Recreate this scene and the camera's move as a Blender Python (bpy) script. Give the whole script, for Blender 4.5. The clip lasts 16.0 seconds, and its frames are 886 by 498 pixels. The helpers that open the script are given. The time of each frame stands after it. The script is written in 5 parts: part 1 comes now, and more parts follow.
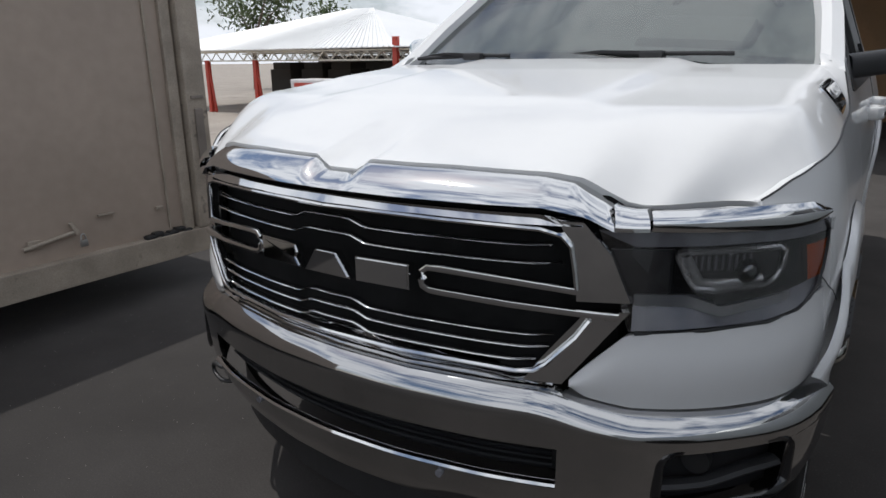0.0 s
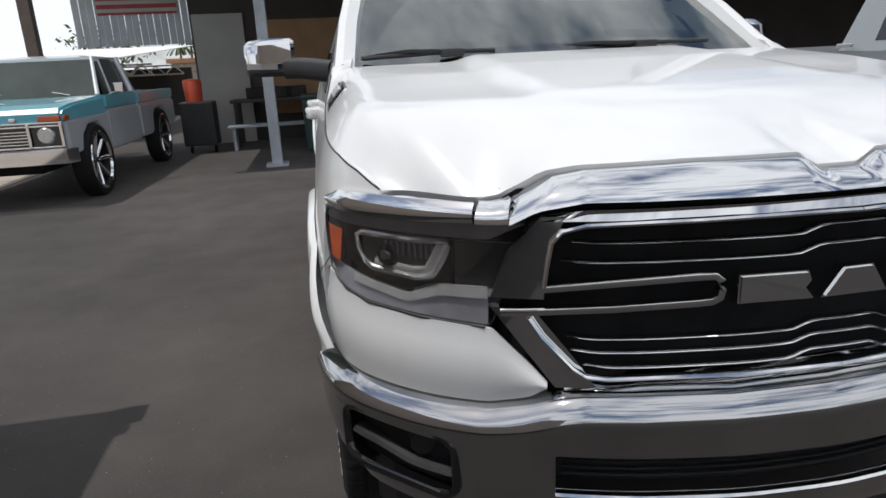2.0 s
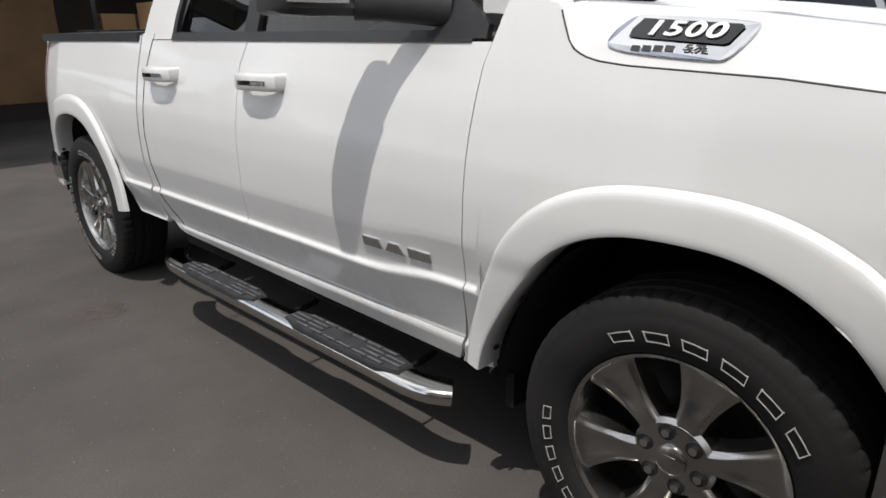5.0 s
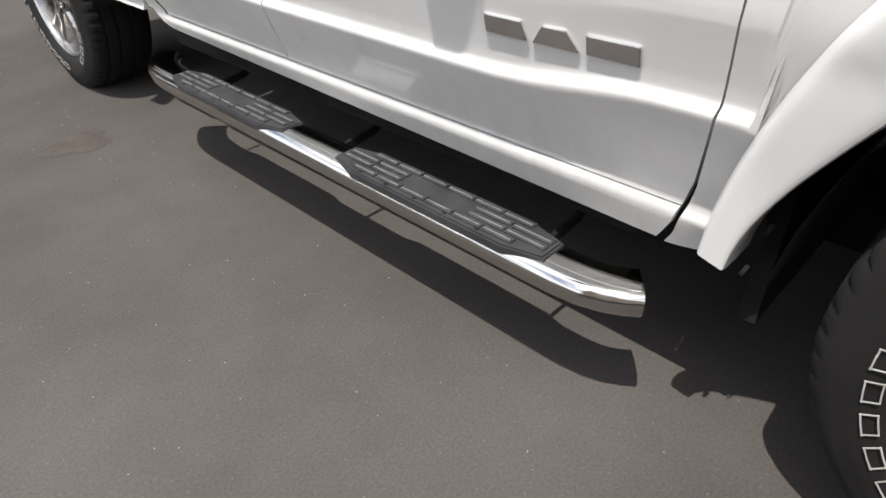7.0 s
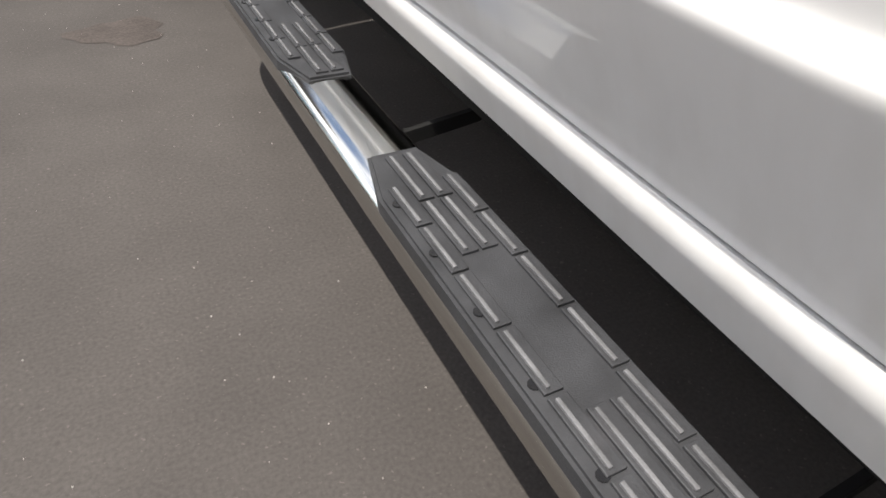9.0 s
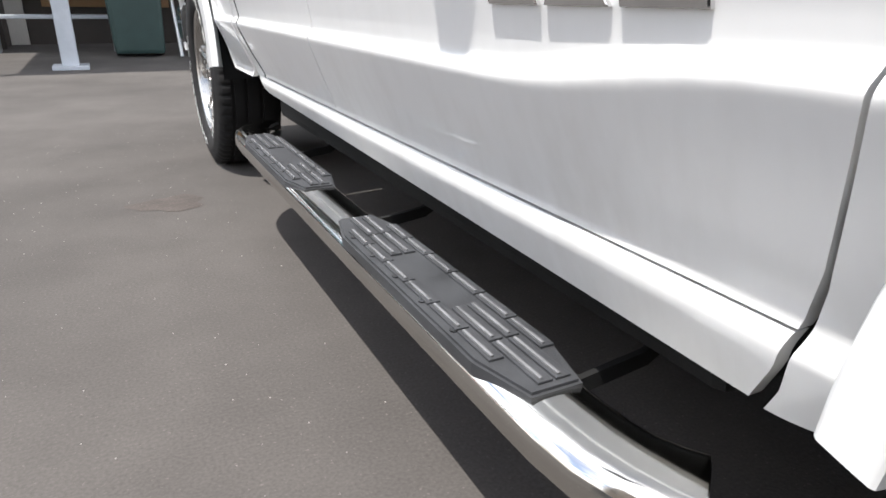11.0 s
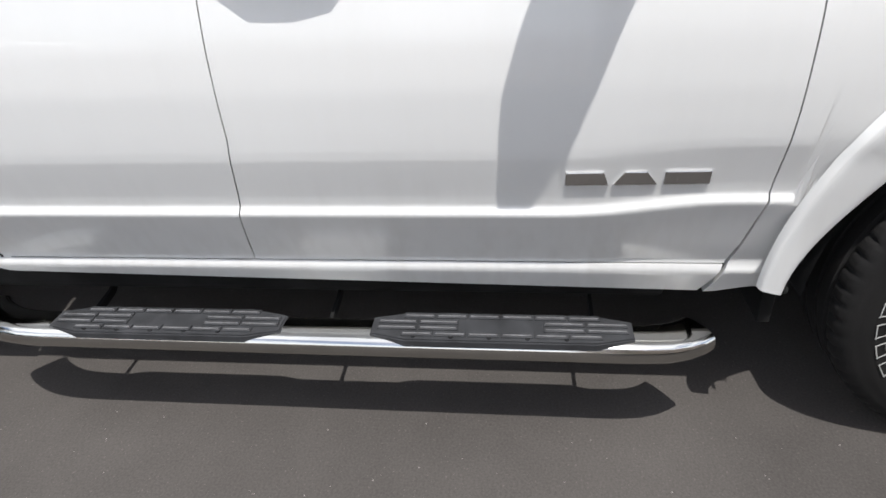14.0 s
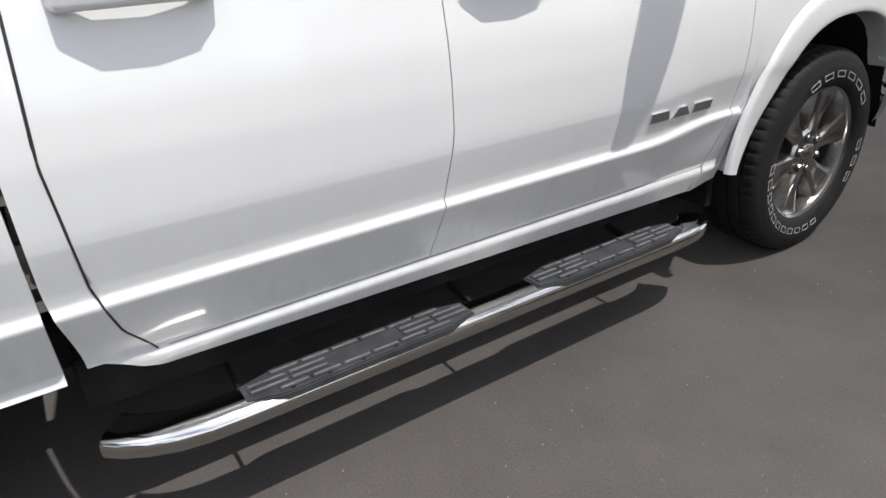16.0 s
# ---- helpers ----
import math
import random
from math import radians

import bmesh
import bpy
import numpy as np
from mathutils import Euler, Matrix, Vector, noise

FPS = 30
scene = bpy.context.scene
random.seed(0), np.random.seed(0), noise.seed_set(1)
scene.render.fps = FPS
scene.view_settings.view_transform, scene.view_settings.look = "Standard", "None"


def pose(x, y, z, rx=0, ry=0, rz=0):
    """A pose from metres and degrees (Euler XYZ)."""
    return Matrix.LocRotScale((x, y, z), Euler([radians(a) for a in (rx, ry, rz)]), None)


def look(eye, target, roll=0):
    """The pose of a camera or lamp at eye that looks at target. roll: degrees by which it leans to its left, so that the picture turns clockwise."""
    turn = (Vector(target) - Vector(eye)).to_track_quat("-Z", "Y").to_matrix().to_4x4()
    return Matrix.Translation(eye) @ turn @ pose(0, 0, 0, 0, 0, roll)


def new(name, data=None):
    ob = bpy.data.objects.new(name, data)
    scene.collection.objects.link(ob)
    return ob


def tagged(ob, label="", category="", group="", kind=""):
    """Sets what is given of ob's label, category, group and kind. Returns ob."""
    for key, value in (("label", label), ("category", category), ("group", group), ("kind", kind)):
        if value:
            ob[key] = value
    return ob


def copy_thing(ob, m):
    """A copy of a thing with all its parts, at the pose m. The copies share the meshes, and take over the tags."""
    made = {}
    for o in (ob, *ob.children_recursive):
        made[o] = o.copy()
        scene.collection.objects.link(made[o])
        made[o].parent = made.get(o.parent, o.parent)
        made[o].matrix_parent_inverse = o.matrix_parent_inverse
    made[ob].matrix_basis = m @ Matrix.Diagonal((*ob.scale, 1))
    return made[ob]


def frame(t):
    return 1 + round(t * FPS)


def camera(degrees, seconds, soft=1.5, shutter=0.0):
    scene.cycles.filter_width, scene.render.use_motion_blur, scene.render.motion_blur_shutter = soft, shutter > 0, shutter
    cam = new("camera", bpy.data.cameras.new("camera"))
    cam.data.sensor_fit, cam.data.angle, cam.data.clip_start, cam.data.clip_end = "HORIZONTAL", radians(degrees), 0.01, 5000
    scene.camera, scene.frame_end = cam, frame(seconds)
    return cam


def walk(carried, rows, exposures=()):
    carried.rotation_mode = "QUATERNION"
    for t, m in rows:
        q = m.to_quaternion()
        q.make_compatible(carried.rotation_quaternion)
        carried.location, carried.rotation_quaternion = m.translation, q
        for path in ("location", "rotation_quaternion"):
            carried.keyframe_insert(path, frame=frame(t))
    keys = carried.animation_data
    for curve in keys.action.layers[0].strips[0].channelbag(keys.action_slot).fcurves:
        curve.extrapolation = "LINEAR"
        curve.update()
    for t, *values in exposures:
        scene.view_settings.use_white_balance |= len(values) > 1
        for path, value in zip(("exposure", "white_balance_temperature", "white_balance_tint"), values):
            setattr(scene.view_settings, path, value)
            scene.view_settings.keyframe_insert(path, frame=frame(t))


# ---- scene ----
LENS = 69.3
cam = camera(LENS, 16.0, soft=1.6)
PATH = [
    (0, (1.039, -2.065, 1.468), (-0.036, -0.476, 0.901), -0.47),
    (0.5, (0.512, -2.155, 1.505), (-0.200, -0.412, 0.830), -0.95),
    (1, (0.002, -2.183, 1.483), (-0.441, -0.344, 0.831), 0.76),
    (1.5, (-0.504, -2.188, 1.483), (-0.463, -0.284, 0.870), -0.12),
    (2, (-0.972, -2.022, 1.448), (-0.637, -0.132, 0.888), -2.80),
    (2.5, (-1.4121, -1.8219, 1.4042), (-0.7201, -0.1223, 0.912), 0.86),
    (3, (-1.7364, -1.5632, 1.4176), (-0.7361, -0.0453, 0.8652), -1.2),
    (3.5, (-1.9026, -1.255, 1.4139), (-0.7216, 0.113, 0.8275), -1.97),
    (4, (-2.0414, -0.9973, 1.3837), (-0.7489, 0.2873, 0.8459), -1.53),
    (4.5, (-2.1842, -0.7378, 1.392), (-0.837, 0.4941, 0.8651), -1.43),
    (5, (-2.2547, -0.4909, 1.3754), (-0.9511, 0.7503, 0.7672), -0.66),
    (7.5, (-1.7086, 0.392, 1.0247), (-0.6463, 1.4636, -0.13), -2.59),
    (8, (-1.5598, 0.4865, 0.9802), (-0.5095, 1.5234, -0.2164), -2.13),
    (8.5, (-1.4142, 0.77, 0.8447), (-0.3968, 1.755, -0.4221), 6.38),
    (9, (-1.2986, 0.8655, 0.7769), (-0.5637, 2.1281, -0.4379), 4.46),
    (9.2, (-1.285, 0.87, 0.772), (-0.621, 2.232, -0.374), 5.0),
    (11.3, (-1.455, 0.33, 0.735), (-0.56, 1.9, 0.08), 0.6),
    (11.5, (-1.5188, 0.2963, 0.765), (-0.5008, 1.7698, 0.1303), 1.0),
    (12, (-1.7045, 0.2436, 0.8883), (-0.4844, 1.496, 0.1446), -0.13),
    (12.5, (-1.9754, 0.2747, 1.2264), (-0.6693, 1.3813, 0.4019), 1.38),
    (13, (-2.1204, 0.5508, 1.3445), (-0.708, 1.4335, 0.4302), 0.26),
    (13.5, (-2.1429, 0.8314, 1.318), (-0.604, 1.3086, 0.311), -1.91),
    (14, (-2.2633, 1.1459, 1.3329), (-0.6487, 1.3654, 0.3556), -3.56),
    (14.5, (-2.4972, 1.4936, 1.378), (-0.7865, 1.5543, 0.5534), -4.45),
    (15, (-2.5609, 1.8481, 1.3565), (-0.8176, 1.6281, 0.6335), -3.8),
    (15.5, (-2.4649, 2.2187, 1.3405), (-0.826, 1.6259, 0.5838), -2.63),
    (16, (-2.256, 2.6053, 1.2697), (-0.817, 1.6853, 0.4373), -2.63),
]
EXPOSURES = [(0.0, -0.27, 6250, 10), (1.0, -0.26, 6250, 10), (2.5, -0.06, 6350, 10), (4.0, 0.08, 6450, 10), (5.0, 0.18, 6550, 10), (7.5, 0.98, 6650, 10), (8.5, 1.04, 6750, 11), (9.2, 1.02, 6750, 11), (11.5, 1.5, 6350, 10), (12.5, 1.21, 6350, 10), (13.5, 0.74, 6350, 10), (14.0, 0.63, 6350, 10), (14.5, 0.6, 6350, 10), (16.0, 0.6, 6350, 10)]
walk(cam, [(t, look(e, g, r)) for t, e, g, r in PATH], EXPOSURES)

# ---- sky and sun ----
TO_SUN = Vector((-1.0, -0.27, 2.75)).normalized()
world = bpy.data.worlds.new("sky")
scene.world = world
world.use_nodes = True
wn, wl = world.node_tree.nodes, world.node_tree.links
wn.clear()
sky = wn.new("ShaderNodeTexSky")
sky.sky_type, sky.sun_disc = "NISHITA", False
sky.sun_elevation = math.asin(TO_SUN.z)
sky.sun_rotation = math.atan2(TO_SUN.x, TO_SUN.y)
sky.air_density, sky.dust_density = 1.0, 1.5
coord = wn.new("ShaderNodeTexCoord")
squash = wn.new("ShaderNodeMapping")
squash.inputs["Scale"].default_value = (1.0, 1.0, 2.4)
clouds = wn.new("ShaderNodeTexNoise")
clouds.inputs["Scale"].default_value, clouds.inputs["Detail"].default_value, clouds.inputs["Roughness"].default_value = 2.6, 9.0, 0.62
cover = wn.new("ShaderNodeValToRGB")
cover.color_ramp.elements[0].position, cover.color_ramp.elements[1].position = 0.38, 0.56
mix = wn.new("ShaderNodeMix")
mix.data_type = "RGBA"
mix.inputs["B"].default_value = (11.0, 11.2, 11.6, 1)
back = wn.new("ShaderNodeBackground")
back.inputs["Strength"].default_value = 0.1
wout = wn.new("ShaderNodeOutputWorld")
wl.new(coord.outputs["Generated"], squash.inputs["Vector"])
wl.new(squash.outputs["Vector"], clouds.inputs["Vector"])
wl.new(clouds.outputs["Fac"], cover.inputs["Fac"])
wl.new(cover.outputs["Color"], mix.inputs["Factor"])
wl.new(sky.outputs["Color"], mix.inputs["A"])
wl.new(mix.outputs["Result"], back.inputs["Color"])
wl.new(back.outputs["Background"], wout.inputs["Surface"])
sun = new("sun", bpy.data.lights.new("sun", "SUN"))
sun.data.energy, sun.data.angle, sun.data.color = 3.25, radians(0.55), (1.0, 0.96, 0.9)
sun.matrix_world = look(TO_SUN * 50, (0, 0, 0))


# ---- materials ----
def mat(name, color, rough=0.5, metal=0.0, spread=0.12, scale=6.0, fine=0.0, bump=0.0, bump_scale=120.0, coat=0.0, spec=0.5, spots=None):
    """A surface with variation at two scales. spread: how far the tone wanders; fine: the share of small grain; spots: (colour, scale, amount)."""
    m = bpy.data.materials.new(name)
    m.use_nodes = True
    n, l = m.node_tree.nodes, m.node_tree.links
    p = n["Principled BSDF"]
    p.inputs["Metallic"].default_value = metal
    p.inputs["Coat Weight"].default_value = coat
    p.inputs["Coat Roughness"].default_value = 0.03
    p.inputs["Specular IOR Level"].default_value = spec
    p.inputs["Diffuse Roughness"].default_value = rough if rough > 0.6 else 0.0
    tc = n.new("ShaderNodeTexCoord")
    broad = n.new("ShaderNodeTexNoise")
    broad.inputs["Scale"].default_value, broad.inputs["Detail"].default_value = scale, 5.0
    l.new(tc.outputs["Object"], broad.inputs["Vector"])
    ramp = n.new("ShaderNodeValToRGB")
    ramp.color_ramp.elements[0].position, ramp.color_ramp.elements[1].position = 0.3, 0.7
    dark = [c * (1 - spread) for c in color]
    light = [min(1.0, c * (1 + spread)) for c in color]
    ramp.color_ramp.elements[0].color, ramp.color_ramp.elements[1].color = (*dark, 1), (*light, 1)
    l.new(broad.outputs["Fac"], ramp.inputs["Fac"])
    out = ramp.outputs["Color"]
    grain = n.new("ShaderNodeTexNoise")
    grain.inputs["Scale"].default_value, grain.inputs["Detail"].default_value = bump_scale, 6.0
    l.new(tc.outputs["Object"], grain.inputs["Vector"])
    if fine:
        mx = n.new("ShaderNodeMix")
        mx.data_type, mx.blend_type = "RGBA", "OVERLAY"
        mx.inputs["Factor"].default_value = fine
        l.new(out, mx.inputs["A"])
        l.new(grain.outputs["Fac"], mx.inputs["B"])
        out = mx.outputs["Result"]
    if spots:
        sn = n.new("ShaderNodeTexNoise")
        sn.inputs["Scale"].default_value, sn.inputs["Detail"].default_value = spots[1], 4.0
        l.new(tc.outputs["Object"], sn.inputs["Vector"])
        sr = n.new("ShaderNodeValToRGB")
        sr.color_ramp.elements[0].position, sr.color_ramp.elements[1].position = spots[2], spots[2] + 0.08
        l.new(sn.outputs["Fac"], sr.inputs["Fac"])
        ms = n.new("ShaderNodeMix")
        ms.data_type = "RGBA"
        ms.inputs["B"].default_value = (*spots[0], 1)
        l.new(sr.outputs["Color"], ms.inputs["Factor"])
        l.new(out, ms.inputs["A"])
        out = ms.outputs["Result"]
    l.new(out, p.inputs["Base Color"])
    rr = n.new("ShaderNodeMapRange")
    rr.inputs["To Min"].default_value, rr.inputs["To Max"].default_value = max(0.0, rough * 0.8), min(1.0, rough * 1.2)
    l.new(broad.outputs["Fac"], rr.inputs["Value"])
    l.new(rr.outputs["Result"], p.inputs["Roughness"])
    if bump:
        b = n.new("ShaderNodeBump")
        b.inputs["Strength"].default_value, b.inputs["Distance"].default_value = bump, 0.002
        l.new(grain.outputs["Fac"], b.inputs["Height"])
        l.new(b.outputs["Normal"], p.inputs["Normal"])
    return m


def glass_mat(name, color, rough=0.0, trans=1.0, ior=1.5):
    m = bpy.data.materials.new(name)
    m.use_nodes = True
    p = m.node_tree.nodes["Principled BSDF"]
    p.inputs["Base Color"].default_value = (*color, 1)
    p.inputs["Roughness"].default_value = rough
    p.inputs["Transmission Weight"].default_value = trans
    p.inputs["IOR"].default_value = ior
    return m


WHITE = mat("pearl_white_paint", (0.635, 0.635, 0.63), 0.35, spread=0.02, scale=1.5, bump=0.012, bump_scale=900, coat=0.7, spec=0.35)


def road_grime(m):
    """Faint dried water runs and road film, strongest low on the body."""
    n, l = m.node_tree.nodes, m.node_tree.links
    p = n["Principled BSDF"]
    base = p.inputs["Base Color"].links[0].from_socket
    tc = n.new("ShaderNodeTexCoord")
    long = n.new("ShaderNodeMapping")
    long.inputs["Scale"].default_value = (30.0, 30.0, 2.2)
    runs = n.new("ShaderNodeTexNoise")
    runs.inputs["Scale"].default_value, runs.inputs["Detail"].default_value = 1.0, 5.0
    film = n.new("ShaderNodeTexNoise")
    film.inputs["Scale"].default_value, film.inputs["Detail"].default_value = 4.0, 6.0
    l.new(tc.outputs["Object"], long.inputs["Vector"])
    l.new(long.outputs["Vector"], runs.inputs["Vector"])
    l.new(tc.outputs["Object"], film.inputs["Vector"])
    both = n.new("ShaderNodeMath")
    both.operation = "MULTIPLY"
    l.new(runs.outputs["Fac"], both.inputs[0])
    l.new(film.outputs["Fac"], both.inputs[1])
    much = n.new("ShaderNodeMapRange")
    much.inputs["From Min"].default_value, much.inputs["From Max"].default_value = 0.2, 0.42
    l.new(both.outputs["Value"], much.inputs["Value"])
    sep = n.new("ShaderNodeSeparateXYZ")
    l.new(tc.outputs["Object"], sep.inputs["Vector"])
    low = n.new("ShaderNodeMapRange")
    low.inputs["From Min"].default_value, low.inputs["From Max"].default_value = 0.78, 0.5
    low.inputs["To Min"].default_value, low.inputs["To Max"].default_value = 0.03, 0.22
    l.new(sep.outputs["Z"], low.inputs["Value"])
    fac = n.new("ShaderNodeMath")
    fac.operation = "MULTIPLY"
    l.new(much.outputs["Result"], fac.inputs[0])
    l.new(low.outputs["Result"], fac.inputs[1])
    mix_in = n.new("ShaderNodeMix")
    mix_in.data_type = "RGBA"
    mix_in.inputs["B"].default_value = (0.36, 0.34, 0.31, 1)
    l.new(fac.outputs["Value"], mix_in.inputs["Factor"])
    l.new(base, mix_in.inputs["A"])
    l.new(mix_in.outputs["Result"], p.inputs["Base Color"])


road_grime(WHITE)
BUMPERCHROME = mat("bumper_chrome", (0.5, 0.5, 0.5), 0.05, 1.0, spread=0.04, scale=5, spots=((0.4, 0.395, 0.385), 5.0, 0.62))
CHROME = mat("chrome", (0.74, 0.74, 0.74), 0.045, 1.0, spread=0.02, scale=3)
STEEL = mat("polished_steel", (0.66, 0.65, 0.62), 0.1, 1.0, spread=0.05, scale=9, bump=0.012, bump_scale=60)
BLACK = mat("black_plastic", (0.018, 0.018, 0.019), 0.45, spread=0.25, scale=14, bump=0.25, bump_scale=500)
GLOSSBLACK = mat("gloss_black", (0.008, 0.008, 0.009), 0.12, spread=0.2, scale=8, coat=0.5)
DARK = mat("dark_underbody", (0.012, 0.012, 0.012), 0.85, spread=0.5, scale=9, bump=0.3, bump_scale=90, spec=0.2)
RUBBER = mat("tyre_rubber", (0.011, 0.0105, 0.0105), 0.72, spec=0.28, spread=0.3, scale=10, fine=0.4, bump=0.3, bump_scale=260)
PAD = mat("step_pad_rubber", (0.03, 0.031, 0.034), 0.55, spread=0.35, scale=14, fine=0.3, bump=0.25, bump_scale=500, spots=((0.042, 0.042, 0.046), 9.0, 0.6))
# paler than the pad: sun glints on the rib tops put into the colour
PADRIB = mat("glint_rib_rubber", (0.13, 0.13, 0.135), 0.2, spread=0.3, scale=20, fine=0.3, bump=0.2, bump_scale=500)
ALLOY = mat("gunmetal_alloy", (0.43, 0.42, 0.405), 0.25, 1.0, spread=0.12, scale=12, bump=0.03, bump_scale=300, coat=0.6)
RIMDARK = mat("dark_barrel", (0.035, 0.035, 0.036), 0.4, 0.6, spread=0.3, scale=12)
LETTERS = mat("raised_white_rubber", (0.42, 0.42, 0.41), 0.6, spread=0.25, scale=40)
AMBER = mat("amber_reflector", (0.42, 0.075, 0.01), 0.18, spread=0.15, scale=40, bump=0.15, bump_scale=300, coat=0.6)
LENSGREY = mat("smoked_lamp_trim", (0.235, 0.235, 0.26), 0.22, 0.4, spread=0.15, scale=18, coat=0.6)
BRIGHTSILVER = mat("bright_silver_trim", (0.72, 0.72, 0.72), 0.35, 0.2, spread=0.04, scale=30)
LAMPSILVER = mat("lamp_reflector", (0.5, 0.5, 0.5), 0.25, 0.8, spread=0.1, scale=30)
REDLENS = mat("red_lens", (0.35, 0.012, 0.012), 0.2, spread=0.2, scale=20, coat=0.6)
GLASS = glass_mat("windshield_glass", (0.33, 0.4, 0.38), ior=2.1)
TINT = glass_mat("tinted_glass", (0.05, 0.055, 0.055))
INTERIOR = mat("interior_trim", (0.16, 0.16, 0.15), 0.7, spread=0.2, scale=6, bump=0.2)
SEATFAB = mat("seat_leather", (0.3, 0.29, 0.26), 0.5, spread=0.15, scale=5, bump=0.15)


# ---- mesh helpers ----
def part(name, bm, material, parent=None, label="", smooth=False, kind="", category=""):
    me = bpy.data.meshes.new(name)
    bmesh.ops.recalc_face_normals(bm, faces=bm.faces)
    bm.to_mesh(me)
    bm.free()
    me.materials.append(material)
    if smooth:
        me.shade_smooth()
        me.set_sharp_from_angle(angle=radians(38))
    ob = new(name, me)
    if parent is not None:
        ob.parent = parent
    return tagged(ob, label, category, "", kind)


def thing(name, label, category, group="", at=(0, 0, 0)):
    ob = new(name)
    ob.location = at
    return tagged(ob, label, category, group)


def box(bm, c, s, bevel=0.0, rot=None, taper=None):
    r = bmesh.ops.create_cube(bm, size=1.0)
    vs = r["verts"]
    for v in vs:
        v.co = Vector((v.co.x * s[0], v.co.y * s[1], v.co.z * s[2]))
        if taper and v.co.z > 0:
            v.co.x *= taper[0]
            v.co.y *= taper[1]
    if rot is not None:
        bmesh.ops.rotate(bm, verts=vs, cent=(0, 0, 0), matrix=Euler([radians(a) for a in rot]).to_matrix())
    bmesh.ops.translate(bm, verts=vs, vec=c)
    if bevel:
        es = list({e for v in vs for e in v.link_edges})
        bmesh.ops.bevel(bm, geom=es, offset=bevel, segments=2, profile=0.6, affect="EDGES")
    return bm


def boxes(*specs):
    bm = bmesh.new()
    for sp in specs:
        box(bm, *sp)
    return bm


def rod(bm, a, b, r0, r1=None, n=12):
    a, b = Vector(a), Vector(b)
    d = b - a
    m = Matrix.Translation((a + b) / 2) @ d.to_track_quat("Z", "Y").to_matrix().to_4x4()
    bmesh.ops.create_cone(bm, cap_ends=True, segments=n, radius1=r0, radius2=r0 if r1 is None else r1, depth=d.length, matrix=m)
    return bm


def sheet(bm, fn, nu, nv, skirt=None):
    """A grid of fn(u, v); skirt: a vector or a function of the point by which the border is folded in."""
    g = [[bm.verts.new(fn(i / nu, j / nv)) for j in range(nv + 1)] for i in range(nu + 1)]
    for i in range(nu):
        for j in range(nv):
            bm.faces.new((g[i][j], g[i + 1][j], g[i + 1][j + 1], g[i][j + 1]))
    if skirt is not None:
        ring = [g[i][0] for i in range(nu + 1)] + [g[nu][j] for j in range(1, nv + 1)] + [g[i][nv] for i in range(nu - 1, -1, -1)] + [g[0][j] for j in range(nv - 1, 0, -1)]
        low = [bm.verts.new(v.co + Vector(skirt(v.co) if callable(skirt) else skirt)) for v in ring]
        for k in range(len(ring)):
            bm.faces.new((ring[k], ring[k - 1], low[k - 1], low[k]))
    return bm


def sweep(bm, pts, prof, closed_prof=True, cap=True, up=(0, 0, 1)):
    """A profile of (side, up) pairs along a path of points."""
    pts = [Vector(p) for p in pts]
    rows = []
    for i, p in enumerate(pts):
        d = (pts[min(i + 1, len(pts) - 1)] - pts[max(i - 1, 0)]).normalized()
        s = d.cross(Vector(up)).normalized()
        w = s.cross(d).normalized()
        rows.append([bm.verts.new(p + s * a + w * b) for a, b in prof])
    n = len(prof)
    for i in range(len(rows) - 1):
        for k in range(n if closed_prof else n - 1):
            q = (k + 1) % n
            bm.faces.new((rows[i][k], rows[i][q], rows[i + 1][q], rows[i + 1][k]))
    if cap and closed_prof:
        bm.faces.new(rows[0])
        bm.faces.new(rows[-1])
    return bm


def oval(a, b, n=16, power=1.0):
    out = []
    for k in range(n):
        t = 2 * math.pi * k / n
        c, s = math.cos(t), math.sin(t)
        out.append((a * math.copysign(abs(c) ** power, c), b * math.copysign(abs(s) ** power, s)))
    return out


def prism(bm, pts, depth, bevel=0.0):
    """A polygon of points in space, thickened by a vector."""
    f = bm.faces.new([bm.verts.new(p) for p in pts])
    r = bmesh.ops.extrude_face_region(bm, geom=[f])
    vs = [g for g in r["geom"] if isinstance(g, bmesh.types.BMVert)]
    bmesh.ops.translate(bm, verts=vs, vec=depth)
    if bevel:
        top = [e for e in {e for v in vs for e in v.link_edges} if e.verts[0] in vs and e.verts[1] in vs]
        bmesh.ops.bevel(bm, geom=top, offset=bevel, segments=2, affect="EDGES")
    return bm


def lathe(bm, prof, n, axis="x", centre=(0, 0, 0), wobble=None):
    """Rings of (along, radius) about an axis."""
    rows = []
    for k in range(n):
        a = 2 * math.pi * k / n
        row = []
        for i, (h, r) in enumerate(prof):
            q = r + (wobble(k, i) if wobble else 0)
            row.append(bm.verts.new((centre[0] + h, centre[1] + q * math.cos(a), centre[2] + q * math.sin(a))))
        rows.append(row)
    for k in range(n):
        for i in range(len(prof) - 1):
            bm.faces.new((rows[k][i], rows[k][i + 1], rows[(k + 1) % n][i + 1], rows[(k + 1) % n][i]))
    return bm


def lerp_table(table, x):
    return float(np.interp(x, [a for a, _ in table], [b for _, b in table]))


def smooth(a, b, x):
    t = min(1.0, max(0.0, (x - a) / (b - a)))
    return t * t * (3 - 2 * t)
# ---- the white pickup truck ----
truck = thing("pickup_truck", "pearl white crew pickup truck with chrome grille parked on asphalt", "pickup truck")

